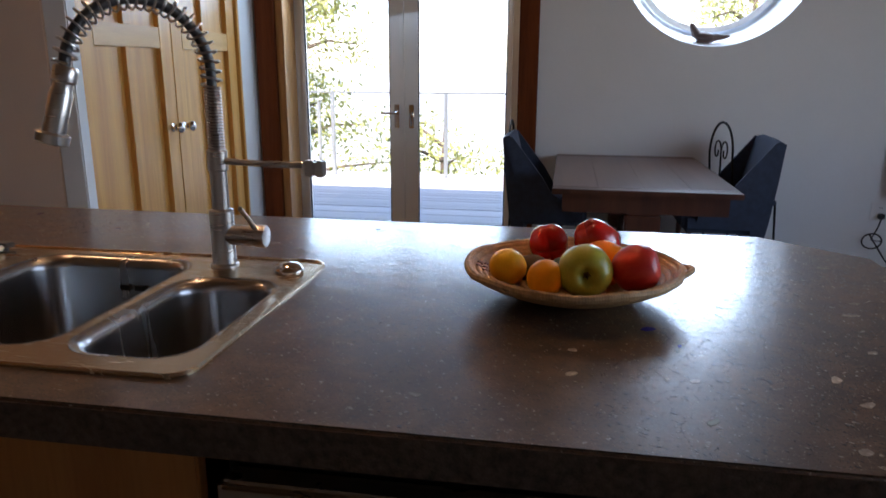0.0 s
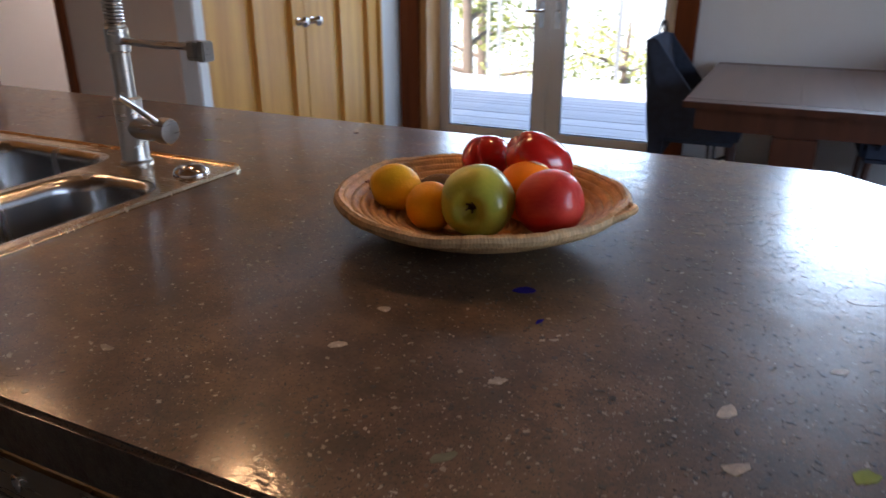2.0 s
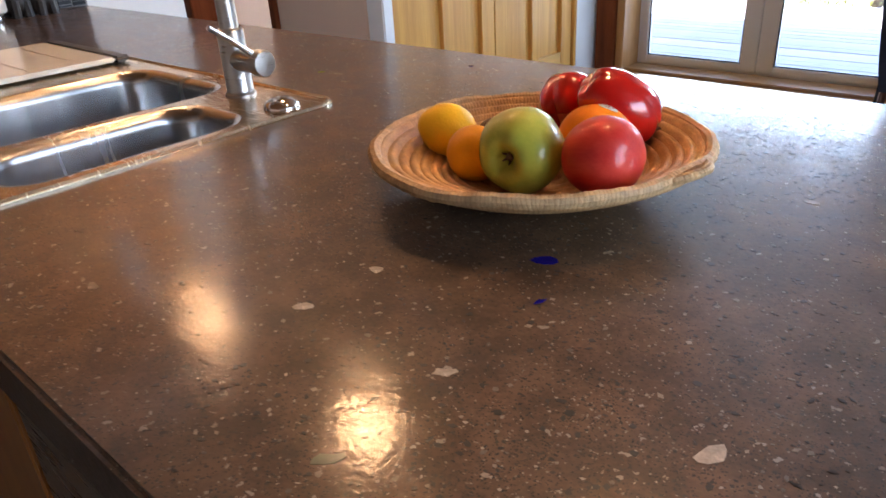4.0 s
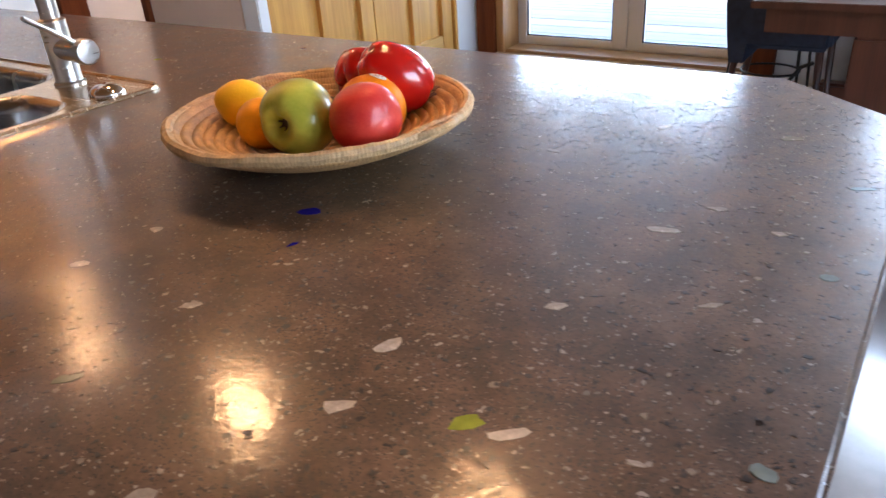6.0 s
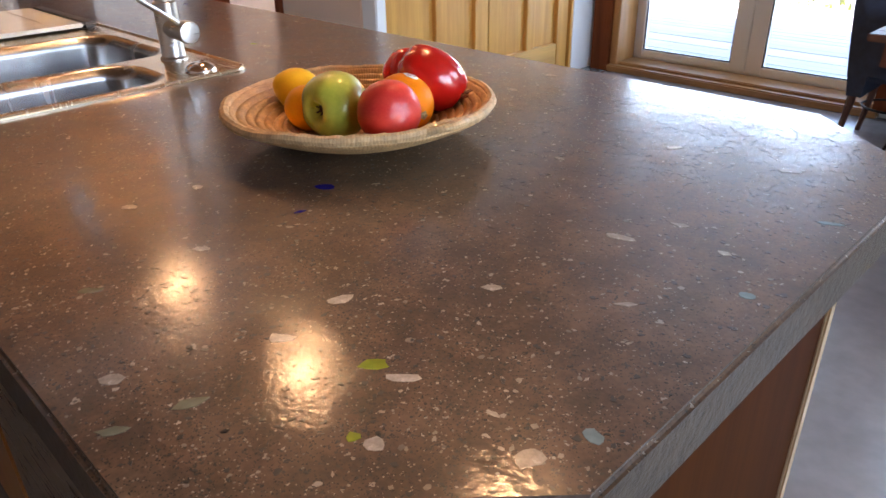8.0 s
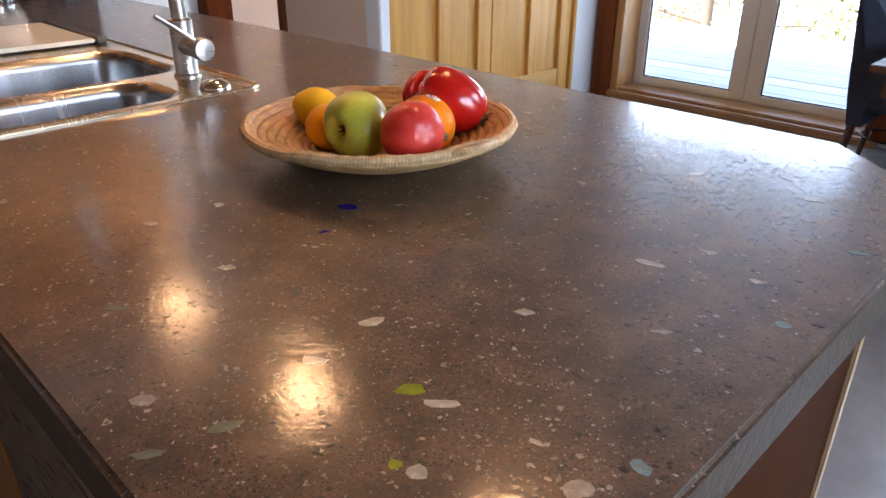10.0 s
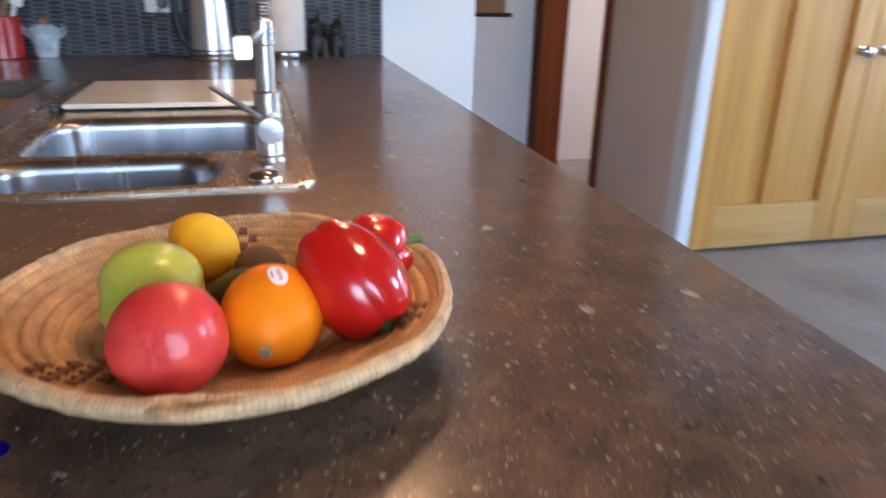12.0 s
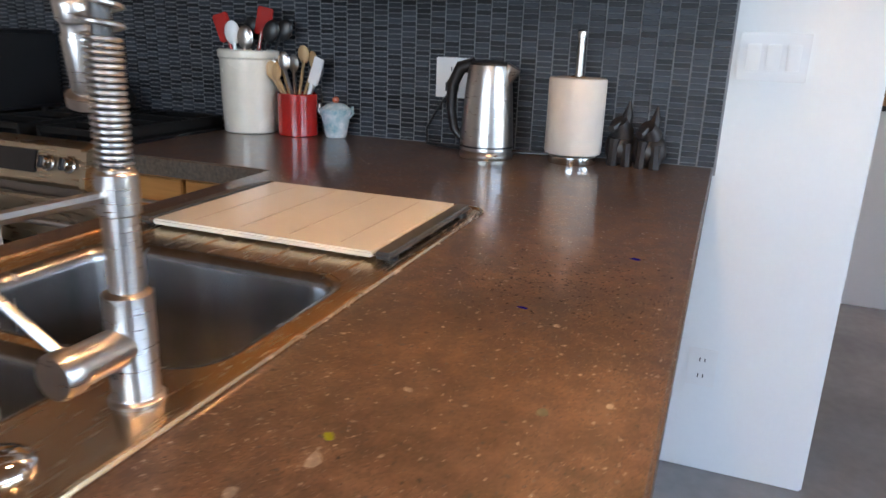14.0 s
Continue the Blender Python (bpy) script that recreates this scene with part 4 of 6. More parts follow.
def fruit_bowl():
    root = thing("fruit_bowl", "shallow coiled straw basket on the worktop", "basket", m=pose(BX, BY, TOP))
    n = 15
    b = bmesh.new()
    prof_in, prof_out = [], []
    R0, R1, H = 0.055, 0.162, 0.040

    def height(r):
        u = max(0, (r - R0) / (R1 - R0))
        return 0.008 + H * (0.55 * u + 0.45 * u * u)

    steps = n * 6
    for k in range(steps + 1):
        r = 0.004 + (R1 - 0.004) * k / steps
        prof_in.append((r, height(r) + 0.0036 * abs(math.sin(math.pi * n * k / steps))))
    for k in range(steps, -1, -1):
        r = 0.004 + (R1 - 0.004) * k / steps
        prof_out.append((r + 0.002, height(r) - 0.0075 - 0.0018 * abs(math.sin(math.pi * n * k / steps))))
    part("coiled_body", lathe(prof_in + prof_out, 72, wob=lambda a, z: 1 + 0.012 * math.sin(3 * a + 0.6) * (z / 0.06)), BASKET, root, "golden coiled straw", True)
    pts = []
    rim_rnd = random.Random(3)
    thick = [0.0064 + rim_rnd.uniform(-0.0007, 0.0007) for k in range(192)]
    for k in range(192):
        a = 2 * math.pi * k / 192
        r = R1 * (1 + 0.012 * math.sin(3 * a + 0.6) + 0.004 * math.sin(7 * a + 1.0)) + 0.002
        lift = 0.004 * math.exp(-(((a + 0.15 + math.pi) % (2 * math.pi) - math.pi) / 0.25) ** 2)
        pts.append((r * math.cos(a), r * math.sin(a), 0.008 + H + lift - 0.001 + 0.0012 * math.sin(5 * a) + 0.0008 * math.sin(11 * a + 2)))
    part("rim", tube(pts, thick, 8, closed=True), BASKET_RIM, root, "wrapped pale straw rim", True)
    hnd = []
    for k in range(13):
        a = -0.25 + 0.38 * k / 12
        r = R1 + 0.002 + 0.015 * math.sin(math.pi * k / 12)
        hnd.append((r * math.cos(a), r * math.sin(a), 0.008 + H + 0.006 * math.sin(math.pi * k / 12)))
    part("loop_handle", tube(hnd, 0.0045, 8), BASKET_RIM, root, "", True)
    for a0 in (radians(-48), radians(180), radians(66)):
        for row in range(6):
            for c in range(5):
                if (row + c) % 2:
                    continue
                r = 0.098 + row * 0.0094
                a = a0 + (c - 2) * 0.0085 / r
                b = box(-0.0046, -0.0040, -0.001, 0.0046, 0.0040, 0.0011, 0.0005, 1)
                part("stitch", b, BASKET_DARK, root, m=pose(r * math.cos(a), r * math.sin(a), height(r) + 0.0036, 0, -22, math.degrees(a)))


fruit_bowl()


def blob(rings, seg, shape):
    """A closed round body from shape(u, a) -> point; u from 0 (bottom) to 1 (top)."""
    b = bmesh.new()
    rows = []
    for i in range(1, rings):
        rows.append([b.verts.new(shape(i / rings, 2 * math.pi * k / seg)) for k in range(seg)])
    lo, hi = b.verts.new(shape(0, 0)), b.verts.new(shape(1, 0))
    for p, q in zip(rows, rows[1:]):
        for k in range(seg):
            b.faces.new((p[k], p[(k + 1) % seg], q[(k + 1) % seg], q[k]))
    for k in range(seg):
        b.faces.new((lo, rows[0][(k + 1) % seg], rows[0][k]))
        b.faces.new((hi, rows[-1][k], rows[-1][(k + 1) % seg]))
    return b


def apple_shape(r, tall=0.92, dip=0.30, lobes=0.025, well=0.36):
    def f(u, a):
        t = math.pi * (u - 0.5)
        rr = r * (math.cos(t) ** 0.85 if math.cos(t) > 0 else 0) * (1 + lobes * math.cos(5 * a) * (0.35 + abs(1 - 2 * u) * 0.9)) * (0.92 + 0.12 * u)
        z = r * tall * math.sin(t) * (1 + 0.5 * lobes * math.cos(5 * a + 0.4) * abs(math.sin(t)))
        z -= r * dip * math.exp(-((rr / (well * r)) ** 2)) * (1 if u > 0.5 else -0.6)
        return (rr * math.cos(a), rr * math.sin(a), z)
    return f


GREEN_APPLE = mat("green_apple_skin", (0.56, 0.53, 0.07), 0.40, spec=0.3, vary=0.4, scale=18, fine=260, bump=0.03, second=(0.34, 0.38, 0.035), coat=0.45)
RED_APPLE = mat("red_apple_skin", (0.80, 0.085, 0.050), 0.42, spec=0.25, vary=0.4, scale=17, stretch=(3, 3, 0.5), fine=150, bump=0.03, second=(0.62, 0.020, 0.022), coat=0.35)
ORANGE = mat("orange_peel", (1.0, 0.27, 0.002), 0.42, spec=0.15, vary=0.15, scale=30, fine=420, bump=0.5)
LEMON = mat("lemon_peel", (1.0, 0.57, 0.02), 0.42, spec=0.18, vary=0.15, scale=30, fine=380, bump=0.5)
PEPPER = mat("red_pepper_skin", (0.60, 0.009, 0.006), 0.20, vary=0.3, scale=12, bump=0.03, coat=0.6)
STEM_G = mat("green_stem", (0.10, 0.19, 0.03), 0.5, vary=0.3, scale=60, bump=0.3)
STEM_B = mat("brown_stem", (0.10, 0.06, 0.03), 0.7, vary=0.3, scale=60, bump=0.3)
PINK = mat("faded_red_print", (0.62, 0.16, 0.17), 0.5, vary=0.3, scale=200, bump=0.0)
KIWI = mat("kiwi_skin", (0.17, 0.10, 0.045), 0.8, vary=0.4, scale=60, fine=500, bump=0.8)


def aimed(at, toward):
    """A pose at a place whose own z axis points a given way."""
    return Matrix.Translation(at) @ Vector((0, 0, 1)).rotation_difference(Vector(toward).normalized()).to_matrix().to_4x4()


def fruit(name, label, bm, material, m, group="fruit in the basket"):
    root = thing(name, label, name.replace("_", " "), group, m)
    part("flesh", bm, material, root, "", True)
    return root


g = fruit("green_apple", "glossy green apple in the straw basket", blob(30, 40, apple_shape(0.0415, 0.90, 0.44, 0.03, 0.27)), GREEN_APPLE, pose(0.037, 1.041, 0.974, 90, 0, 4))
b = tube([(0, 0, 0.017), (0.001, 0, 0.0225), (0.002, 0.001, 0.0245)], [0.0055, 0.0042, 0.0020], 8)
for k in range(5):
    a = 2 * math.pi * k / 5
    tube([(0.003 * math.cos(a), 0.003 * math.sin(a), 0.020), (0.0062 * math.cos(a), 0.0062 * math.sin(a), 0.0265)], [0.0020, 0.0006], 5, bm=b)
part("calyx", b, STEM_B, g, "dark dried calyx", True)
fruit("red_apple", "pinkish red apple in the straw basket", blob(22, 36, apple_shape(0.0368, 0.98, 0.06, 0.012)), RED_APPLE, pose(0.112, 1.058, 0.977, 0, 75, -10))
og = fruit("orange", "bright orange with a small paper sticker", blob(24, 36, lambda u, a: (0.0358 * math.sin(math.pi * u) ** 0.95 * math.cos(a), 0.0358 * math.sin(math.pi * u) ** 0.95 * math.sin(a), -0.0395 * math.cos(math.pi * u) + 0.0035 * math.exp(-((1 - u) / 0.09) ** 2))), ORANGE, aimed((0.068, 1.121, 0.9655), (0.96, -0.14, -0.14)))
b = lathe([(0.0052, 0.0405), (0.0050, 0.0432), (0.0036, 0.0442), (0.0014, 0.0434)], 10, wob=lambda a, z: 1 + 0.18 * math.cos(5 * a))
part("button", b, mat("orange_button", (0.60, 0.52, 0.28), 0.8, vary=0.5, scale=300, second=(0.22, 0.13, 0.03)), og)


def patch(rx, ry, rad):
    b = bmesh.new()
    c = b.verts.new((0, 0, rad))
    last = None
    for t in (0.5, 1.0):
        ring = []
        for k in range(16):
            a = 2 * math.pi * k / 16
            x, y = rx * t * math.cos(a), ry * t * math.sin(a)
            ring.append(b.verts.new((x, y, math.sqrt(rad * rad - x * x - y * y))))
        for k in range(16):
            if last is None:
                b.faces.new((c, ring[k], ring[(k + 1) % 16]))
            else:
                b.faces.new((last[k], ring[k], ring[(k + 1) % 16], last[(k + 1) % 16]))
        last = ring
    return b


STUCK = aimed((0, 0, 0), og.matrix_basis.to_3x3().inverted() @ Vector((0.25, 0.15, 0.96)))
part("sticker", patch(0.0105, 0.0070, 0.0368), SWITCH_W, og, "small white paper sticker", True, m=STUCK)
for dx, dy, w, h in ((-0.0040, 0.0012, 0.0022, 0.0030), (0.0006, 0.0008, 0.0018, 0.0034), (0.0046, 0.0010, 0.0020, 0.0026), (0.0, -0.0040, 0.0058, 0.0011)):
    part("sticker_mark", box(-w / 2, -h / 2, 0.0, w / 2, h / 2, 0.0004), PINK, og, "", False, m=STUCK @ Matrix.Translation((dx, dy, math.sqrt(0.0370 ** 2 - dx * dx - dy * dy))) @ pose(0, 0, 0, math.degrees(-dy / 0.037), math.degrees(dx / 0.037), 0))
def lemon_shape(r, ln):
    def f(u, a):
        z = -math.cos(math.pi * u)
        rr = r * math.sin(math.pi * u) ** 0.9
        zz = ln * z + (0.12 * ln * (1 if z > 0 else -1) * max(0, abs(z) - 0.85) / 0.15)
        return (rr * math.cos(a), rr * math.sin(a), zz)
    return f


fruit("lemon", "yellow lemon with pointed end in basket", blob(20, 28, lemon_shape(0.0280, 0.0305)), LEMON, pose(-0.080, 1.068, 0.9670, 30, -62, 20))
fruit("lemon", "small orange-yellow lemon resting on the basket", blob(20, 28, lemon_shape(0.028, 0.030)), mat("ripe_lemon_peel", (1.0, 0.43, 0.006), 0.42, spec=0.18, vary=0.15, scale=30, fine=380, bump=0.5), pose(-0.021, 1.040, 0.9600, 50, 35, 0))
fruit("kiwi", "brown kiwi fruit lying in the basket", blob(14, 22, lemon_shape(0.022, 0.028)), KIWI, pose(-0.045, 1.115, 0.9535, 0, 90, 20))
fruit("kiwi", "greenish brown kiwi fruit lying in the basket", blob(14, 22, lemon_shape(0.022, 0.029)), mat("kiwi_green", (0.10, 0.11, 0.035), 0.7, vary=0.4, scale=60, fine=500, bump=0.7), pose(0.003, 1.105, 0.9535, 0, 90, 70))


def pepper_shape(r, ln, deep, seed, crown):
    """Four uneven lobes with narrow creases that deepen towards both ends, and bulging shoulders."""
    rnd = random.Random(seed)
    size = [rnd.uniform(0.90, 1.08) for k in range(4)]
    rise = [rnd.uniform(0.5, 1.2) for k in range(4)]

    def f(u, a):
        q = (a / (math.pi / 2)) % 4
        k, v = int(q), q - int(q)
        full = math.sin(math.pi * v) ** 0.8
        near = (1 - abs(2 * v - 1)) * 0.5 + 0.5
        s = size[k] * near + 0.5 * (size[k] + size[(k + (1 if v > 0.5 else -1)) % 4]) * (1 - near)
        ends = abs(2 * u - 1)
        body = (math.sin(math.pi * min(1, u * 1.01)) ** 0.46) * (0.76 + 0.28 * u)
        rr = r * body * s * (1 - deep * (0.12 + 0.88 * ends ** 1.5) * (1 - full))
        rr *= 1 + 0.022 * math.sin(5 * u + 2.3 * k) + 0.012 * math.sin(11 * u + 3 * a)
        side = 1 if u > 0.5 else -1
        z = ln * (u - 0.5) + side * crown * r * rise[k] * full * ends ** 3 * min(1, rr / (0.3 * r))
        z -= side * (0.42 if u > 0.5 else 0.30) * r * math.exp(-((rr / (0.36 * r)) ** 2))
        return (rr * math.cos(a), rr * math.sin(a), z)
    return f


def pepper(label, r, ln, deep, at, toward, seed, crown=0.16):
    m = aimed(at, toward)
    p = fruit("red_pepper", label, blob(36, 64, pepper_shape(r, ln, deep, seed, crown)), PEPPER, m)
    z = ln * 0.5 - 0.42 * r
    b = tube([(0, 0, z - 0.004), (0, 0, z + 0.003), (0.001, 0, z + 0.010), (0.005, 0.002, z + 0.024)], [0.012, 0.010, 0.0042, 0.0036], 10)
    part("stem", b, STEM_G, p, "", True)


pepper("large glossy red bell pepper leaning in the basket", 0.0425, 0.106, 0.05, (0.058, 1.178, 0.985), (0.5, 0.52, -0.69), 4, 0.07)
pepper("smaller ribbed red bell pepper with green stem", 0.0390, 0.074, 0.32, (-0.022, 1.206, 0.972), (-0.15, 0.95, 0.25), 9)

# ---- back wall: tiles, cabinets, fittings ----
tile_bed = structure("backsplash", box(-2.199, -2.2, TOP - 0.02, -2.196, 1.597, 1.80), GROUT, "dark mosaic backsplash behind the counter")
TW, TH, GAP, SEAM = 0.0465, 0.0150, 0.0018, 0.0044


def tile_layout():
    """Columns of small lying tiles; every second column is set half a tile higher."""
    y, col = 1.595, 0
    while y > -1.2:
        z = TOP + 0.002 - (TH / 2 if col % 2 else 0)
        top = 1.40 if y > 0.12 or y < -0.40 else 1.79
        while z < top:
            yield y - TW, y - SEAM, max(z, TOP + 0.001), z + TH - GAP
            z += TH
        y -= TW
        col += 1


# ---- range ----


def cooker():
    root = thing("range_cooker", "stainless gas range with black grates and knobs", "range")
    y0, y1 = -0.546, 0.086
    part("body", box(-2.19, y0, 0.08, -1.60, y1, 0.90, 0.004), DARK_STEEL, root)
    part("cooktop", box(-2.19, y0, 0.902, -1.575, y1, 0.925, 0.006), BLACK_GLOSS, root)
    b = bmesh.new()
    prof = [(-1.60, 0.808), (-1.545, 0.808), (-1.525, 0.825), (-1.552, 0.918), (-1.60, 0.930)]
    rows = [[b.verts.new((x, y, z)) for x, z in prof] for y in (y0 + 0.022, y1 - 0.022)]
    for k in range(len(prof)):
        b.faces.new((rows[0][k], rows[0][(k + 1) % 5], rows[1][(k + 1) % 5], rows[1][k]))
    b.faces.new(rows[0][::-1])
    b.faces.new(rows[1])
    panel = part("control_panel", b, DW_STEEL, root)
    tilt = pose(-1.5382, 0, 0.875, 0, 74, 0)
    part("display", box(-0.031, -0.375, -0.002, 0.031, -0.115, 0.0035, 0.001), BLACK_GLOSS, panel, m=tilt)
    for y in (-0.067, 0.008, -0.43, -0.50):
        kb = lathe([(0.022, 0.0), (0.022, 0.004), (0.018, 0.006), (0.017, 0.022), (0.015, 0.026), (0.004, 0.027)], 24)
        k = part("knob", kb, CHROME, panel, "", True, m=tilt @ Matrix.Translation((0, y, 0.002)))
        part("grip", box(-0.0165, -0.0045, 0.024, 0.0165, 0.0045, 0.034, 0.002), BLACK, k, "black grip bar")
    for y in (y0 + 0.012, y1 - 0.012):
        pts = [(-1.60, 0.936), (-1.56, 0.936), (-1.525, 0.920), (-1.505, 0.825), (-1.535, 0.798), (-1.60, 0.798)]
        b = bmesh.new()
        rr = [[b.verts.new((px, y + s * 0.010, pz)) for px, pz in pts] for s in (-1, 1)]
        for k in range(len(pts)):
            b.faces.new((rr[0][k], rr[0][(k + 1) % 6], rr[1][(k + 1) % 6], rr[1][k]))
        b.faces.new(rr[0][::-1])
        b.faces.new(rr[1])
        part("end_cap", b, DW_STEEL, root, "curved steel end cap")
    door = part("oven_door", box(-1.60, y0 + 0.01, 0.25, -1.565, y1 - 0.01, 0.765, 0.006), DW_STEEL, root)
    part("oven_window", box(-1.566, y0 + 0.12, 0.34, -1.562, y1 - 0.12, 0.62, 0.002), BLACK_GLOSS, door)
    part("oven_handle", tube([(-1.565, y0 + 0.05, 0.715), (-1.515, y0 + 0.05, 0.715), (-1.515, y1 - 0.05, 0.715), (-1.565, y1 - 0.05, 0.715)], 0.011, 10), STEEL, door, "", True)
    part("drawer", box(-1.60, y0 + 0.01, 0.10, -1.567, y1 - 0.01, 0.235, 0.005), DW_STEEL, root)
    for gy in (-0.385, -0.085):
        b = bmesh.new()
        for s in (-0.11, 0.11):
            box(-2.14, gy + s - 0.006, 0.925, -1.62, gy + s + 0.006, 0.955, 0.002, bm=b)
        for x in (-2.13, -2.0, -1.88, -1.75, -1.63):
            box(x - 0.006, gy - 0.11, 0.938, x + 0.006, gy + 0.11, 0.956, 0.002, bm=b)
        part("grate", b, IRON, root, "cast iron grate")
    towel = tagged(link("tea_towel", box(-1.5035, -0.40, 0.43, -1.497, -0.24, 0.727, 0.002), mat("towel_cloth", (0.66, 0.62, 0.56), 0.9, vary=0.15, scale=40, fine=500, bump=0.6)), "pale cloth hanging from the oven handle", "towel")


cooker()


def kettle_black():
    root = thing("stove_kettle", "black cast iron kettle with hoop handle on range", "kettle", m=pose(-2.04, -0.36, 0.956))
    part("body", lathe([(0.060, 0), (0.085, 0.012), (0.092, 0.035), (0.080, 0.065), (0.045, 0.085), (0.030, 0.088), (0.028, 0.094), (0.010, 0.100), (0.012, 0.110), (0.004, 0.114)], 28), IRON, root, "", True)
    part("handle", tube([(0, 0.075 * math.cos(a), 0.06 + 0.115 * math.sin(a)) for a in [math.pi * k / 14 for k in range(15)]], 0.0055, 8), IRON, root, "", True)
    part("spout", tube([(0.07, 0, 0.04), (0.105, 0, 0.06), (0.12, 0, 0.085)], [0.016, 0.011, 0.008], 10), IRON, root, "", True)


kettle_black()


def toaster_oven():
    root = thing("toaster_oven", "black toaster oven with steel front and knobs", "toaster oven")
    y1 = -0.70
    part("body", box(-2.17, y1 - 0.44, TOP + 0.015, -1.83, y1, TOP + 0.285, 0.012, 3), BLACK, root)
    part("front", box(-1.829, y1 - 0.43, TOP + 0.02, -1.81, y1 - 0.005, TOP + 0.275, 0.005), STEEL, root)
    part("window", box(-1.811, y1 - 0.41, TOP + 0.06, -1.806, y1 - 0.12, TOP + 0.24, 0.003), BLACK_GLOSS, root)
    for z in (0.07, 0.14, 0.21):
        k = lathe([(0.020, 0), (0.018, 0.018), (0.004, 0.02)], 20)
        bmesh.ops.transform(k, verts=k.verts, matrix=pose(-1.81, y1 - 0.06, TOP + z, 0, 90, 0))
        part("knob", k, BLACK, root, "", True)
    for x in (-2.12, -1.87):
        for y in (y1 - 0.39, y1 - 0.05):
            part("foot", lathe([(0.012, 0.0), (0.012, 0.016)], 12, at=(x, y, TOP)), BLACK, root)


toaster_oven()


def wall_unit(y0, y1, label):
    root = thing("wall_cabinet", label, "cabinet", "wall cabinets")
    x1 = -1.875
    part("body", box(-2.194, y0, 1.395, x1, y1, 2.15, 0.002), CAB, root)
    n = max(1, round((y1 - y0) / 0.42))
    w = (y1 - y0) / n
    for k in range(n):
        a = y0 + k * w
        d = part("door", box(x1 + 0.001, a + 0.002, 1.39, x1 + 0.022, a + w - 0.002, 2.15, 0.003), CAB, root)
        hy = a + (w - 0.04 if k % 2 == 0 else 0.04)
        part("handle", tube([(x1 + 0.022, hy, 1.50), (x1 + 0.045, hy, 1.505), (x1 + 0.045, hy, 1.595), (x1 + 0.022, hy, 1.60)], 0.005, 8), STEEL, d, "", True)
    part("light_rail", box(x1 - 0.03, y0 + 0.003, 1.375, x1 - 0.008, y1 - 0.003, 1.394, 0.002), CAB_H, root)
    return root


wall_unit(0.11, 1.598, "orange fir wall cabinets over the mosaic backsplash")
wall_unit(-2.0, -0.40, "orange fir wall cabinet beyond the range")


def strip_light(y0, y1):
    root = thing("undercabinet_light", "slim off-white undercabinet light, switched off", "light fitting", "undercabinet lights")
    part("housing", box(-2.05, y0, 1.362, -1.96, y1, 1.3935, 0.006), SWITCH_W, root)
    part("diffuser", box(-2.045, y0 + 0.02, 1.356, -1.965, y1 - 0.02, 1.3615, 0.002), mat("frosted_lens", (0.55, 0.55, 0.48), 0.4, scale=30), root)


strip_light(0.60, 0.87)
strip_light(-0.95, -0.55)


def hood():
    root = thing("range_hood", "dark steel range hood above the range", "range hood")
    part("canopy", box(-2.194, -0.385, 1.80, -1.75, 0.10, 1.90, 0.006), DARK_STEEL, root)
    part("chimney", box(-2.194, -0.28, 1.901, -1.95, -0.02, 2.615, 0.004), DARK_STEEL, root)


hood()

# ---- things on the back counter ----


def crock():
    root = thing("utensil_crock", "cream stoneware crock full of red and steel utensils", "crock", m=pose(-2.088, 0.186, TOP))
    part("pot", lathe([(0.078, 0), (0.083, 0.004), (0.088, 0.11), (0.090, 0.226), (0.095, 0.231), (0.095, 0.250), (0.090, 0.254), (0.080, 0.252), (0.078, 0.10), (0.06, 0.012)], 36), CREAM, root, "", True)
    paddle = box(-0.005, -0.026, 0.0, 0.005, 0.026, 0.085, 0.004)
    spoon = lambda u_, a_: (0.009 * math.sin(math.pi * u_) * math.cos(a_), 0.026 * math.sin(math.pi * u_) * math.sin(a_), 0.036 - 0.036 * math.cos(math.pi * u_))
    for kind, base, tip, m_, lab in (("paddle", (0.02, 0.03, 0.02), (0.02, -0.058, 0.285), RED_GLAZE, "red silicone spatula"), ("paddle", (0, -0.02, 0.02), (-0.02, 0.038, 0.305), RED_GLAZE, "red silicone turner"), ("spoon", (0.03, 0, 0.02), (0.03, -0.030, 0.275), SWITCH_W, "white plastic spoon"),
                                     ("spoon", (0, -0.04, 0.02), (0.0, 0.070, 0.285), BLACK, "black nylon ladle"), ("spoon", (-0.02, -0.03, 0.02), (-0.02, 0.102, 0.290), BLACK, "black nylon spoon"), ("spoon", (0.02, 0, 0.02), (0.03, 0.010, 0.262), STEEL, "steel serving spoon"), ("spoon", (-0.03, 0, 0.02), (-0.04, -0.01, 0.29), BLACK, "black utensil")):
        u = part("utensil", tube([base, tip], 0.0055, 8), m_, root, lab, True)
        lean = math.degrees(math.atan2(base[1] - tip[1], tip[2] - base[2]))
        part("blade", paddle.copy() if kind == "paddle" else blob(8, 14, spoon), m_, u, "", True, m=Matrix.Translation(tip) @ pose(0, 0, -0.008, lean, 0, 12))
    paddle.free()


crock()


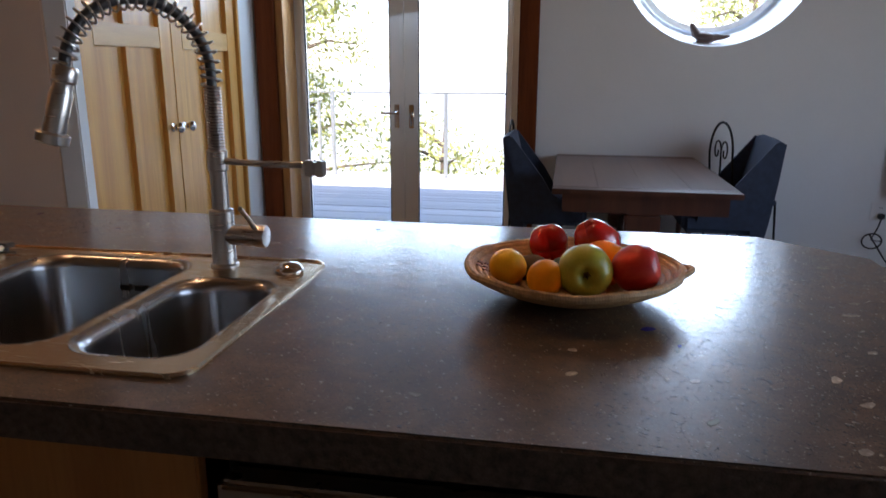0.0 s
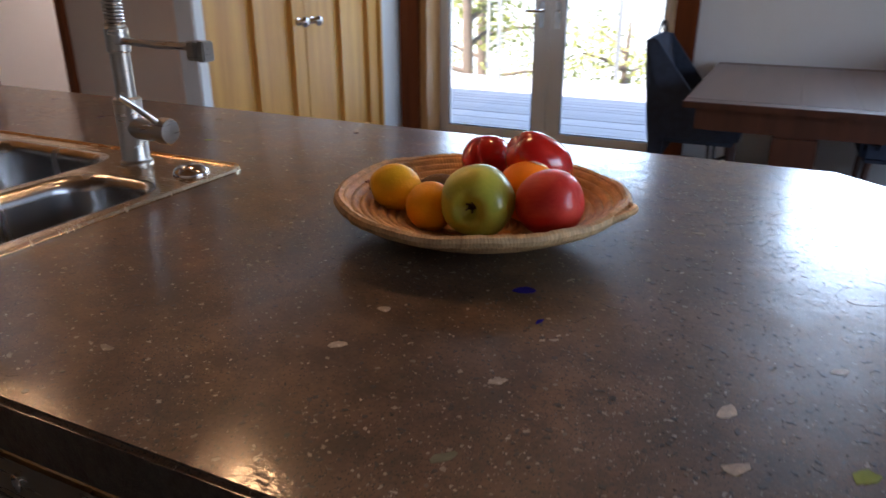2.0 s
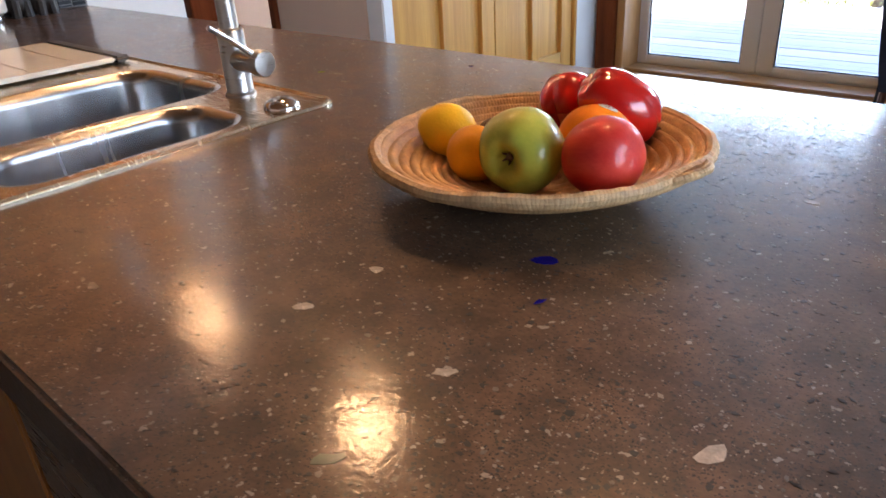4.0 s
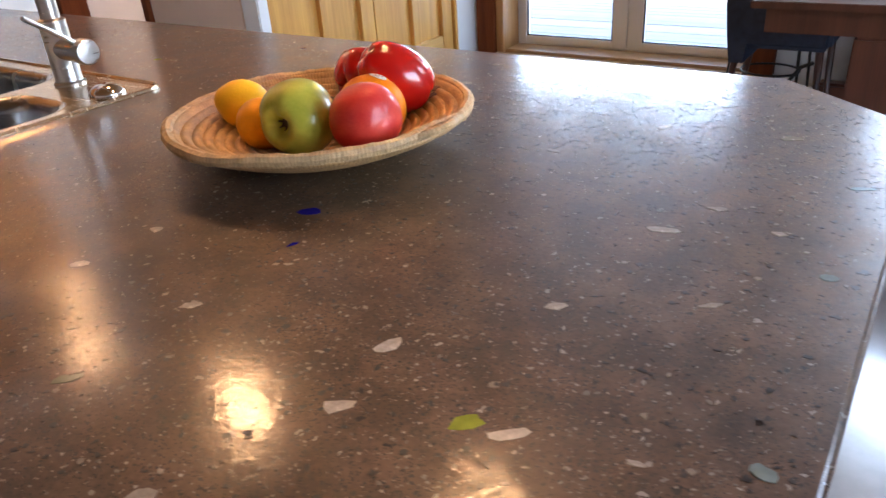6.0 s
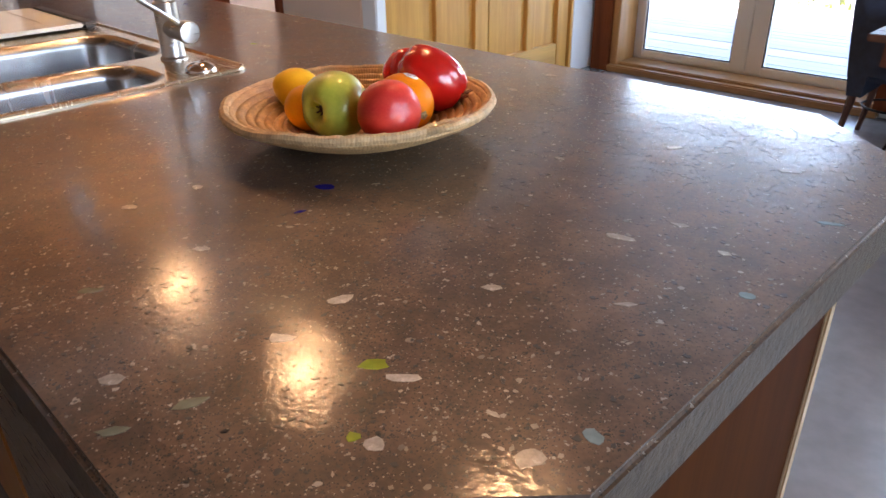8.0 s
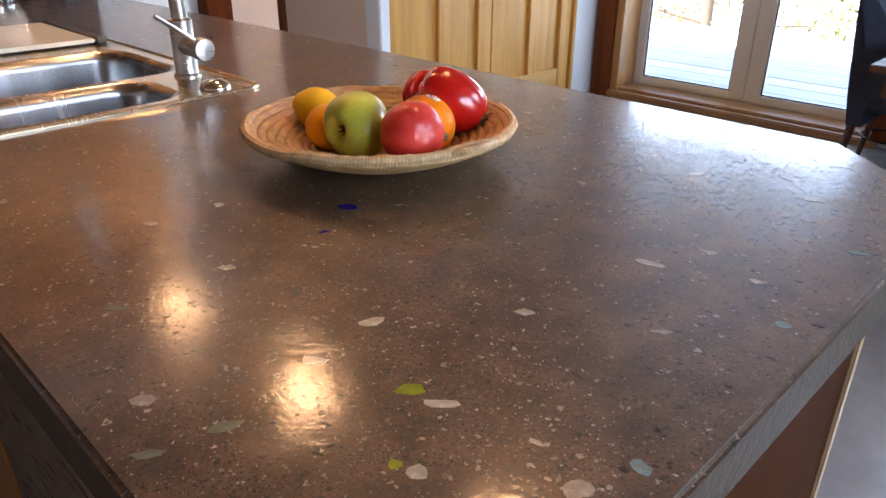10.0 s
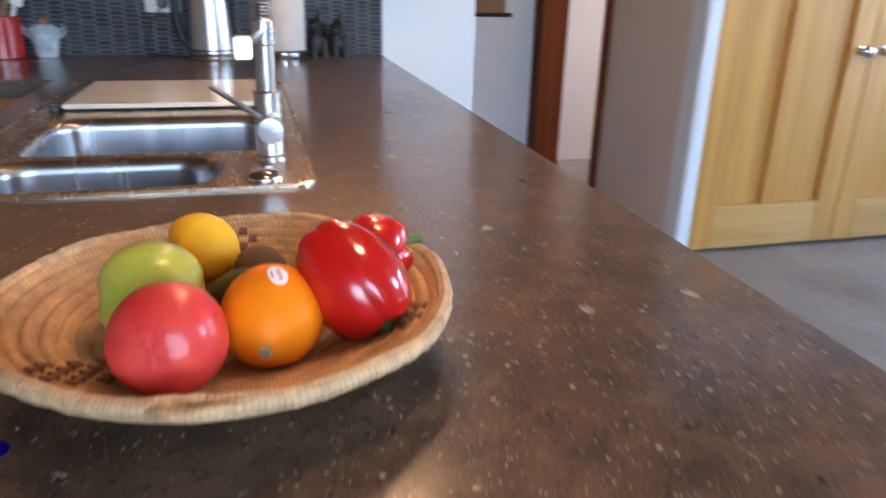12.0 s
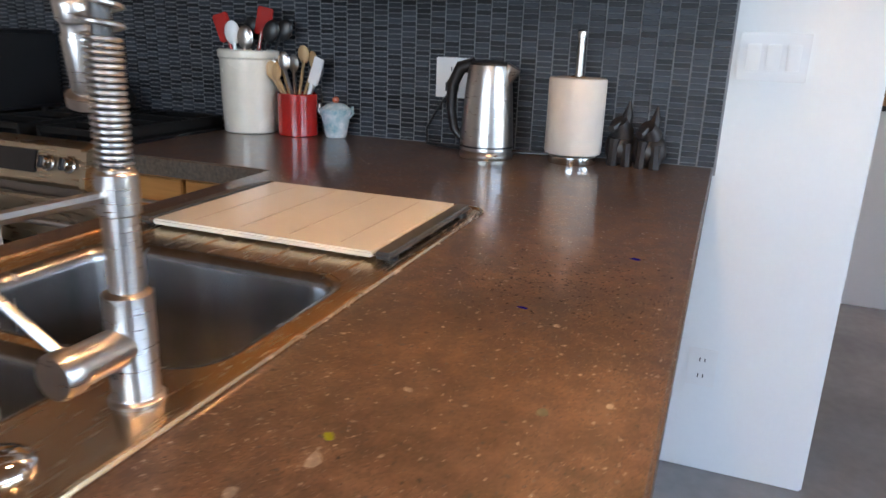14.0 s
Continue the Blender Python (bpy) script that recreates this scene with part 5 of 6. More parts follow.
def red_pot():
    root = thing("utensil_pot", "red enamel pot with wooden and white spoons", "pot", m=pose(-2.10, 0.352, TOP))
    part("pot", lathe([(0.058, 0), (0.062, 0.003), (0.063, 0.128), (0.059, 0.130), (0.058, 0.012)], 32), RED_GLAZE, root, "", True)
    rnd = random.Random(8)
    for k in range(10):
        a = 2.4 + k * 0.42
        tip = (0.055 * math.cos(a), 0.085 * math.sin(a), 0.17 + 0.055 * rnd.random())
        m_ = UTENSIL_WOOD if k % 3 else STEEL
        u = part("spoon", tube([(-0.02 * math.cos(a), -0.02 * math.sin(a), 0.02), tip], 0.005, 8), m_, root, "wooden spoon" if k % 3 else "steel spoon", True)
        b = blob(8, 12, lambda u_, a_: (0.019 * math.sin(math.pi * u_) * math.cos(a_), 0.006 * math.sin(math.pi * u_) * math.sin(a_), -0.028 * math.cos(math.pi * u_)))
        part("spoon_bowl", b, m_, u, "", True, m=Matrix.Translation(tip) @ pose(0, 0, 0.02, 0, rnd.uniform(-15, 15), rnd.uniform(60, 120)))
    u = part("spatula", tube([(0.0, 0.01, 0.02), (0.01, 0.06, 0.17)], 0.006, 8), SWITCH_W, root, "white spatula", True)
    part("spatula_blade", box(-0.004, -0.017, 0, 0.004, 0.017, 0.085, 0.003), SWITCH_W, u, m=pose(0.01, 0.06, 0.16, -22, 5, 0))


red_pot()


def sugar_pot():
    root = thing("sugar_pot", "small white and blue patterned lidded china pot", "china pot", m=pose(-2.128, 0.472, TOP))
    china = mat("blue_white_china", (0.80, 0.80, 0.80), 0.15, vary=0.1, scale=38, bump=0.0, second=(0.22, 0.42, 0.50), coat=0.5)
    part("pot", lathe([(0.031, 0), (0.033, 0.004), (0.036, 0.020), (0.045, 0.062), (0.053, 0.088), (0.049, 0.090), (0.043, 0.08), (0.03, 0.02)], 30), china, root, "", True)
    part("lid", lathe([(0.045, 0.084), (0.042, 0.092), (0.028, 0.102), (0.008, 0.106)], 28), china, root, "", True)
    part("lid_knob", lathe([(0.006, 0.105), (0.011, 0.112), (0.010, 0.120), (0.003, 0.124)], 16), mat("coral_glaze", (0.60, 0.16, 0.08), 0.2), root, "coral red lid knob", True)
    for s in (-1, 1):
        part("ear", tube([(0, s * 0.044, 0.06), (0, s * 0.060, 0.075), (0, s * 0.058, 0.098)], 0.004, 6), china, root, "", True)


sugar_pot()


def kettle():
    root = thing("electric_kettle", "brushed steel electric kettle with black handle", "kettle", m=pose(-2.035, 0.996, TOP) @ Matrix.Diagonal((0.98, 0.98, 1.15, 1)))
    part("base", lathe([(0.074, 0), (0.076, 0.003), (0.076, 0.009), (0.070, 0.016)], 36), STEEL, root, "", True)
    part("body", lathe([(0.072, 0.017), (0.075, 0.020), (0.074, 0.040), (0.066, 0.15), (0.060, 0.200), (0.056, 0.214)], 40), STEEL, root, "", True)
    part("band", lathe([(0.0755, 0.026), (0.0758, 0.028), (0.0755, 0.030)], 40), BLACK, root)
    part("lid", lathe([(0.056, 0.213), (0.054, 0.219), (0.030, 0.224), (0.004, 0.225)], 32), BLACK, root, "", True)
    b = tube([(0.004, 0.050, 0.165), (0.006, 0.058, 0.188), (0.008, 0.066, 0.205), (0.008, 0.070, 0.213)], [0.004, 0.014, 0.019, 0.020], 14)
    part("spout", b, STEEL, root, "", True)
    part("handle", tube([(0, -0.045, 0.216), (0, -0.085, 0.205), (0, -0.108, 0.165), (0, -0.110, 0.11), (0, -0.098, 0.06), (0, -0.078, 0.04)], [0.014, 0.017, 0.016, 0.014, 0.012, 0.009], 12), BLACK, root, "curved black handle", True)


kettle()
cord = tagged(link("kettle_cord", tube([(-2.186, 0.838, 1.095), (-2.165, 0.835, 1.08), (-2.16, 0.80, 1.03), (-2.15, 0.77, 0.97), (-2.13, 0.78, 0.928), (-2.11, 0.86, 0.924), (-2.13, 1.08, 0.924), (-2.15, 1.16, 0.924), (-2.14, 1.10, 0.925)], 0.0035, 8), BLACK, None, "", True), "black cord of the electric kettle", "cord")


def paper_roll():
    root = thing("paper_towel_holder", "paper towel roll on an upright steel holder", "paper towel", m=pose(-2.075, 1.228, TOP))
    part("foot", lathe([(0.064, 0), (0.066, 0.004), (0.066, 0.020), (0.062, 0.024), (0.030, 0.026)], 36), CHROME, root, "", True)
    part("roll", lathe([(0.020, 0.027), (0.074, 0.0275), (0.076, 0.033), (0.076, 0.220), (0.074, 0.224), (0.020, 0.224)], 40), PAPER, root, "white paper roll", True)
    part("rod", lathe([(0.0095, 0.012), (0.0095, 0.325), (0.012, 0.327), (0.012, 0.340), (0.004, 0.345)], 16), STEEL, root, "", True)
    part("core", lathe([(0.019, 0.225), (0.021, 0.226), (0.018, 0.227)], 24), CORK, root)


paper_roll()


def carving():
    """A small dark carved pair of animals, kept as one plain shape."""
    b = bmesh.new()
    for dx, dy, h, w in ((0.0, -0.030, 0.088, 0.034), (0.006, 0.030, 0.080, 0.040)):
        bb = blob(12, 16, lambda u, a: (dx + 0.036 * math.sin(math.pi * u) * math.cos(a), w * math.sin(math.pi * u) ** 0.7 * math.sin(a) + dy, 0.036 - 0.036 * math.cos(math.pi * u)))
        me = bpy.data.meshes.new("tmp")
        bb.to_mesh(me)
        bb.free()
        b.from_mesh(me)
        bpy.data.meshes.remove(me)
        tube([(dx, dy, 0.045), (dx + 0.006, dy + 0.002, 0.075), (dx + 0.020, dy - 0.006, h + 0.008)], [0.028, 0.024, 0.018], 12, bm=b)
        tube([(dx + 0.020, dy - 0.010, h), (dx + 0.040, dy - 0.018, h - 0.008)], [0.014, 0.008], 8, bm=b)
        tube([(dx + 0.008, dy + 0.006, h - 0.006), (dx + 0.004, dy + 0.010, h + 0.020), (dx + 0.002, dy + 0.012, h + 0.052)], [0.014, 0.011, 0.002], 8, bm=b)
        tube([(dx + 0.026, dy - 0.012, 0.0), (dx + 0.028, dy - 0.010, 0.06)], [0.012, 0.012], 8, bm=b)
        tube([(dx + 0.026, dy + 0.018, 0.0), (dx + 0.024, dy + 0.016, 0.05)], [0.012, 0.012], 8, bm=b)
    ob = tagged(link("carved_figure", b, mat("dark_carved_wood", (0.025, 0.02, 0.018), 0.4, vary=0.4, scale=40, bump=0.4), None, "", True), "dark carved wooden figure with pointed ears", "figurine")
    ob.matrix_basis = pose(-2.12, 1.385, TOP) @ Matrix.Scale(1.22, 4)


carving()


def outlet(name, label, m, half=0.057):
    root = thing(name, label, "outlet", m=m)
    part("plate", box(-0.006, -half, -0.058, 0.0, half, 0.058, 0.002), SWITCH_W, root)
    for dz in (-0.025, 0.025):
        s = part("socket", box(0.0002, -0.018, dz - 0.017, 0.002, 0.018, dz + 0.017, 0.0009), SWITCH_W, root)
        for dy in (-0.007, 0.007):
            part("slot", box(0.0015, dy - 0.0015, dz - 0.006, 0.0025, dy + 0.0015, dz + 0.006), BLACK, s)
    return root


outlet("wall_outlet", "white double outlet on the mosaic backsplash", pose(-2.185, 0.838, 1.118))
plug = tagged(link("plug", box(-2.184, 0.820, 1.075, -2.158, 0.856, 1.112, 0.006, 3), BLACK), "black plug in the wall outlet", "plug")
outlet("wall_outlet", "white outlet low on the wall end", pose(-2.199 + 0.006, 1.637, 0.338), 0.040)


SWITCH_P = mat("off_white_plate", (0.70, 0.70, 0.70), 0.3, vary=0.04, scale=20, bump=0.0)


def switches():
    root = thing("light_switch", "white triple rocker light switch plate", "light switch", m=pose(-2.199, 1.694, 1.214))
    part("plate", box(0.0, -0.083, -0.060, 0.006, 0.083, 0.060, 0.002), SWITCH_P, root)
    for dy in (-0.047, 0.0, 0.047):
        part("rocker", box(0.0062, dy - 0.0165, -0.033, 0.011, dy + 0.0165, 0.033, 0.002), SWITCH_W, root, m=pose(0, 0, 0, 0, 4, 0))


switches()

# ---- pendant lamps ----


def pendant(x, y, z):
    root = thing("pendant_lamp", "lit pendant lamp with frosted glass shade over counter", "pendant lamp", "pendants over the counter", m=pose(x, y, z))
    part("shade", lathe([(0.058, 0.0), (0.060, 0.001), (0.056, 0.05), (0.040, 0.082), (0.022, 0.094), (0.020, 0.092), (0.038, 0.079), (0.053, 0.049), (0.057, 0.001)], 32, caps=False), FROST, root, "glowing frosted amber glass shade", True)
    part("bulb", blob(14, 20, lambda u, a: (0.026 * math.sin(math.pi * u) * math.cos(a), 0.026 * math.sin(math.pi * u) * math.sin(a), 0.012 + 0.028 - 0.028 * math.cos(math.pi * u))), LAMP, root, "glowing warm bulb", True)
    part("socket", lathe([(0.023, 0.088), (0.023, 0.120), (0.008, 0.126)], 24), STEEL, root, "", True)
    part("cable", tube([(0, 0, 0.12), (0, 0, 2.60 - z)], 0.003, 6), BLACK, root)
    part("canopy", lathe([(0.05, 2.60 - z), (0.05, 2.618 - z)], 24), STEEL, root, "", True)


LAMP = glow("warm_bulb", (1.0, 0.60, 0.28), 14.5)
FROST = glow("frosted_amber_glass", (1.0, 0.56, 0.25), 3.9)
for px in (-1.435, -0.70, 0.03):
    pendant(px, 1.388, 1.815)

# ---- dining corner ----
TBL = 0.70


def table():
    root = thing("dining_table", "dark red-brown wooden dining table, worn top", "table")
    x0, x1, y0, y1 = -0.055, 0.828, 3.44, 4.88
    n = 4
    for k in range(n):
        a = x0 + (x1 - x0) * k / n
        part("tabletop_plank", box(a + 0.0006, y0 + 0.09, TBL - 0.026, a + (x1 - x0) / n - 0.0006, y1 - 0.09, TBL, 0.0012), TABLE_WOOD, root)
    for a, c in ((y0, y0 + 0.089), (y1 - 0.089, y1)):
        part("breadboard_end", box(x0, a, TBL - 0.027, x1, c, TBL, 0.003), TABLE_LEG, root)
    part("apron", box(x0 + 0.05, y0 + 0.05, TBL - 0.12, x1 - 0.05, y0 + 0.075, TBL - 0.028), TABLE_LEG, root)
    part("apron", box(x0 + 0.05, y1 - 0.075, TBL - 0.12, x1 - 0.05, y1 - 0.05, TBL - 0.028), TABLE_LEG, root)
    part("apron", box(x0 + 0.05, y0 + 0.077, TBL - 0.12, x0 + 0.075, y1 - 0.077, TBL - 0.028), TABLE_LEG, root)
    part("apron", box(x1 - 0.075, y0 + 0.077, TBL - 0.12, x1 - 0.05, y1 - 0.077, TBL - 0.028), TABLE_LEG, root)
    for yy in (y0 + 0.11, y1 - 0.11):
        part("pedestal", box(0.30, yy - 0.06, 0.08, 0.47, yy + 0.06, TBL - 0.121, 0.01), TABLE_LEG, root)
        part("foot", box(0.05, yy - 0.05, 0.0, 0.72, yy + 0.05, 0.079, 0.015), TABLE_LEG, root)
    part("stretcher", box(0.36, y0 + 0.1705, 0.20, 0.41, y1 - 0.1705, 0.32, 0.006), TABLE_LEG, root)


table()


def upholstered_chair(label, m):
    """Faces +x: padded seat, tall raked back with sides that sweep down to the seat."""
    root = thing("dining_chair", label, "chair", "upholstered dining chairs", m)
    part("seat", box(-0.22, -0.235, 0.36, 0.26, 0.235, 0.485, 0.03, 3), FABRIC, root, "padded charcoal seat", True)
    b = bmesh.new()
    prof = [(-0.20, 0.30), (-0.13, 0.30), (-0.12, 0.485), (-0.16, 0.70), (-0.215, 0.93), (-0.235, 0.945), (-0.275, 0.93), (-0.255, 0.70), (-0.225, 0.45)]
    rows = [[b.verts.new((x - 0.012 * (abs(y) > 0.2), y, z - 0.015 * (abs(y) > 0.2))) for x, z in prof] for y in (-0.235, -0.205, -0.1, 0, 0.1, 0.205, 0.235)]
    for p, q in zip(rows, rows[1:]):
        for k in range(len(prof)):
            b.faces.new((p[k], p[(k + 1) % len(prof)], q[(k + 1) % len(prof)], q[k]))
    b.faces.new(rows[0])
    b.faces.new(rows[-1][::-1])
    part("backrest", b, FABRIC, root, "tall raked charcoal backrest", True)
    for s in (-1, 1):
        b = bmesh.new()
        wp = [(-0.27, 0.90), (-0.225, 0.925), (-0.14, 0.815), (-0.03, 0.675), (0.03, 0.575), (0.17, 0.50), (0.18, 0.44), (-0.14, 0.44)]
        rr = [[b.verts.new((x, y, z)) for x, z in wp] for y in (s * 0.236, s * 0.256)]
        for k in range(len(wp)):
            b.faces.new((rr[0][k], rr[0][(k + 1) % len(wp)], rr[1][(k + 1) % len(wp)], rr[1][k]))
        b.faces.new(rr[0][::-1])
        b.faces.new(rr[1])
        part("side_wing", b, FABRIC, root, "", False)
    for x, sx in ((-0.18, -0.05), (0.21, 0.02)):
        for y in (-0.19, 0.19):
            part("leg", tube([(x, y, 0.36), (x + sx, y, 0.0)], [0.020, 0.014], 8), TABLE_LEG, root, "tapered dark wooden leg", True)
    return root


chair = upholstered_chair("charcoal upholstered dining chair at the table", pose(-0.10, 4.47, 0, 0, 0, 0) @ Matrix.Scale(0.94, 4))
copy_thing(chair, pose(0.93, 4.42, 0, 0, 0, 180))


def iron_chair(m):
    root = thing("iron_chair", "black wrought iron chair with scrolled back", "chair", "iron chairs", m)
    arch = [(-0.17, -0.02, 0.44)] + [(0.17 * -math.cos(math.pi * k / 16), -0.05, 0.74 + 0.20 * math.sin(math.pi * k / 16)) for k in range(17)] + [(0.17, -0.02, 0.44)]
    part("back_frame", tube(arch, 0.008, 8), IRON, root, "", True)
    for s in (-1, 1):
        sp = []
        for k in range(28):
            t = k / 27
            a = t * 4.2 * math.pi / 2
            r = 0.055 * (1 - 0.75 * t)
            sp.append((s * (0.055 - r * math.cos(a) * 1.0), -0.05, 0.76 + r * math.sin(a) * 1.4 - 0.0))
        sp = [(s * 0.01, -0.035, 0.46), (s * 0.004, -0.045, 0.66)] + sp
        part("scroll", tube(sp, 0.0055, 6), IRON, root, "", True)
    part("seat", lathe([(0.19, 0.43), (0.20, 0.437), (0.20, 0.450), (0.17, 0.468), (0.01, 0.472)], 32, at=(0, 0.17, 0)), FABRIC, root, "", True)
    for x, y in ((-0.17, -0.02), (0.17, -0.02), (-0.14, 0.31), (0.14, 0.31)):
        part("leg", tube([(x, y, 0.44), (x * 1.1, y + (0.03 if y > 0.1 else -0.03), 0.0)], 0.008, 8), IRON, root, "", True)
    part("ring_brace", tube([(0.15 * math.cos(2 * math.pi * k / 28), 0.15 + 0.16 * math.sin(2 * math.pi * k / 28), 0.16) for k in range(28)], 0.006, 6, closed=True), IRON, root, "", True)
    return root


ic = iron_chair(pose(1.005, 4.72, 0, 0, 0, -75) @ Matrix.Diagonal((0.9, 0.9, 1, 1)))
copy_thing(ic, pose(-0.30, 4.60, 0, 0, 0, 268))


def iron_stand():
    root = thing("iron_stand", "flat black iron ring base with curved rod", "stand", m=pose(0.05, 3.925, 0) @ Matrix.Diagonal((0.86, 0.86, 1, 1)))
    b = bmesh.new()
    rows = []
    for r, z in ((0.205, 0.0), (0.21, 0.002), (0.21, 0.028), (0.20, 0.028), (0.20, 0.0)):
        rows.append([b.verts.new((r * math.cos(a), r * math.sin(a), z)) for a in [radians(200 + 330 * k / 40) for k in range(41)]])
    for p, q in zip(rows, rows[1:] + rows[:1]):
        for k in range(40):
            b.faces.new((p[k], p[k + 1], q[k + 1], q[k]))
    for k in (0, 40):
        b.faces.new([r[k] for r in rows])
    part("ring_base", b, IRON, root, "", False)
    part("rod", tube([(-0.10, 0.175, 0.02), (-0.115, 0.19, 0.10), (-0.06, 0.22, 0.22), (0.0, 0.24, 0.30), (0.06, 0.20, 0.33)], 0.009, 8), IRON, root, "", True)


iron_stand()


def bird():
    """A carved bird on the round window's ledge, one plain shape."""
    b = blob(16, 20, lambda u, a: (-0.085 + 0.17 * u, 0.036 * math.sin(math.pi * u) ** 0.8 * math.cos(a), 0.045 + 0.035 * math.sin(math.pi * u) ** 0.8 * math.sin(a) - 0.02 * u))
    tube([(-0.055, 0, 0.05), (-0.075, 0, 0.085), (-0.088, 0, 0.112), (-0.098, 0, 0.122)], [0.03, 0.022, 0.016, 0.006], 12, bm=b)
    tube([(0.05, 0, 0.035), (0.11, 0, 0.036), (0.155, 0, 0.043)], [0.026, 0.016, 0.006], 10, bm=b)
    box(-0.055, -0.03, 0.0, 0.02, 0.03, 0.018, 0.004, bm=b)
    ob = tagged(link("carved_bird", b, mat("carved_bird_wood", (0.14, 0.085, 0.065), 0.5, vary=0.4, scale=30, bump=0.3), None, "", True), "small carved dark wooden bird on window ledge", "figurine")
    ob.matrix_basis = pose(0.86, 5.03, 1.424)


bird()
outlet("wall_outlet", "white outlet with black plug on plaster wall", pose(2.03, 4.944, 0.37, 0, 0, -90))
b = box(2.012, 4.905, 0.325, 2.048, 4.941, 0.36, 0.005)
wire = tagged(link("charger_cord", tube([(2.03, 4.905, 0.34), (2.0, 4.87, 0.28), (1.96, 4.85, 0.20)] + [(1.97 + 0.06 * math.cos(a), 4.86, 0.19 + 0.05 * math.sin(a)) for a in [k * 0.5 for k in range(30)]] + [(2.05, 4.84, 0.08), (2.1, 4.8, 0.01), (2.3, 4.7, 0.008)], 0.005, 6, bm=b), BLACK, None, "", True), "coiled black charger cord below an outlet", "cord")

# black box of unknown kind, added where the wall falls into shade
dark_box = thing("loudspeaker", "small black box added on the plaster wall", "loudspeaker")
part("cabinet", box(2.065, 4.80, 0.50, 2.24, 4.947, 0.80, 0.006), BLACK, dark_box)
part("grille", box(2.072, 4.794, 0.507, 2.233, 4.7995, 0.793, 0.002), mat("box_front_cloth", (0.02, 0.02, 0.022), 0.9, vary=0.3, scale=300, bump=0.4), dark_box)

# ---- outside ----
structure("ground", box(-400, 5.6, -6.2, 400, 800, -6.0), mat("pale_hazy_ground", (0.42, 0.45, 0.42), 0.9, vary=0.2, scale=0.05, fine=0.4, bump=0.0))
deck = tagged(new("deck"), "weathered grey timber deck outside the door", "deck", kind="structure")
rnd = random.Random(11)
base_plank = None
for k in range(25):
    y = 5.36 + k * 0.142
    if base_plank is None:
        base_plank = part("plank", box(-3.0, 0, -0.04, 3.0, 0.136, 0.0, 0.003), DECK, deck, m=pose(-1.0, y, -0.06))
    else:
        o = base_plank.copy()
        scene.collection.objects.link(o)
        o.matrix_basis = pose(-1.0 + rnd.uniform(-0.02, 0.02), y, -0.06 + rnd.uniform(-0.002, 0.002))
part("joist", box(-4.0, 5.36, -0.30, 2.0, 8.9, -0.101), DECK, deck)


def railing():
    root = thing("deck_railing", "thin grey metal deck railing with glass", "railing")
    alu = mat("grey_aluminium", (0.35, 0.36, 0.36), 0.4, 0.8, vary=0.1, scale=30)
    for x in (-4.0, -2.86, -1.44, -0.02, 1.4):
        part("post", box(x - 0.022, 8.58, -0.058, x + 0.022, 8.62, 0.95, 0.003), alu, root)
    part("top_rail", box(-4.0, 8.585, 0.9505, 1.4, 8.615, 0.97, 0.003), alu, root)
    part("post", box(-3.35, 9.40, -0.058, -3.31, 9.44, 0.80, 0.003), alu, root)


railing()

LEAF = mat("leaf", (0.34, 0.35, 0.10), 0.5, vary=0.5, scale=3, fine=30, bump=0.0, island=0.35, second=(0.19, 0.21, 0.05))
BARK = mat("bark", (0.16, 0.12, 0.09), 0.9, vary=0.4, scale=12, bump=0.8)


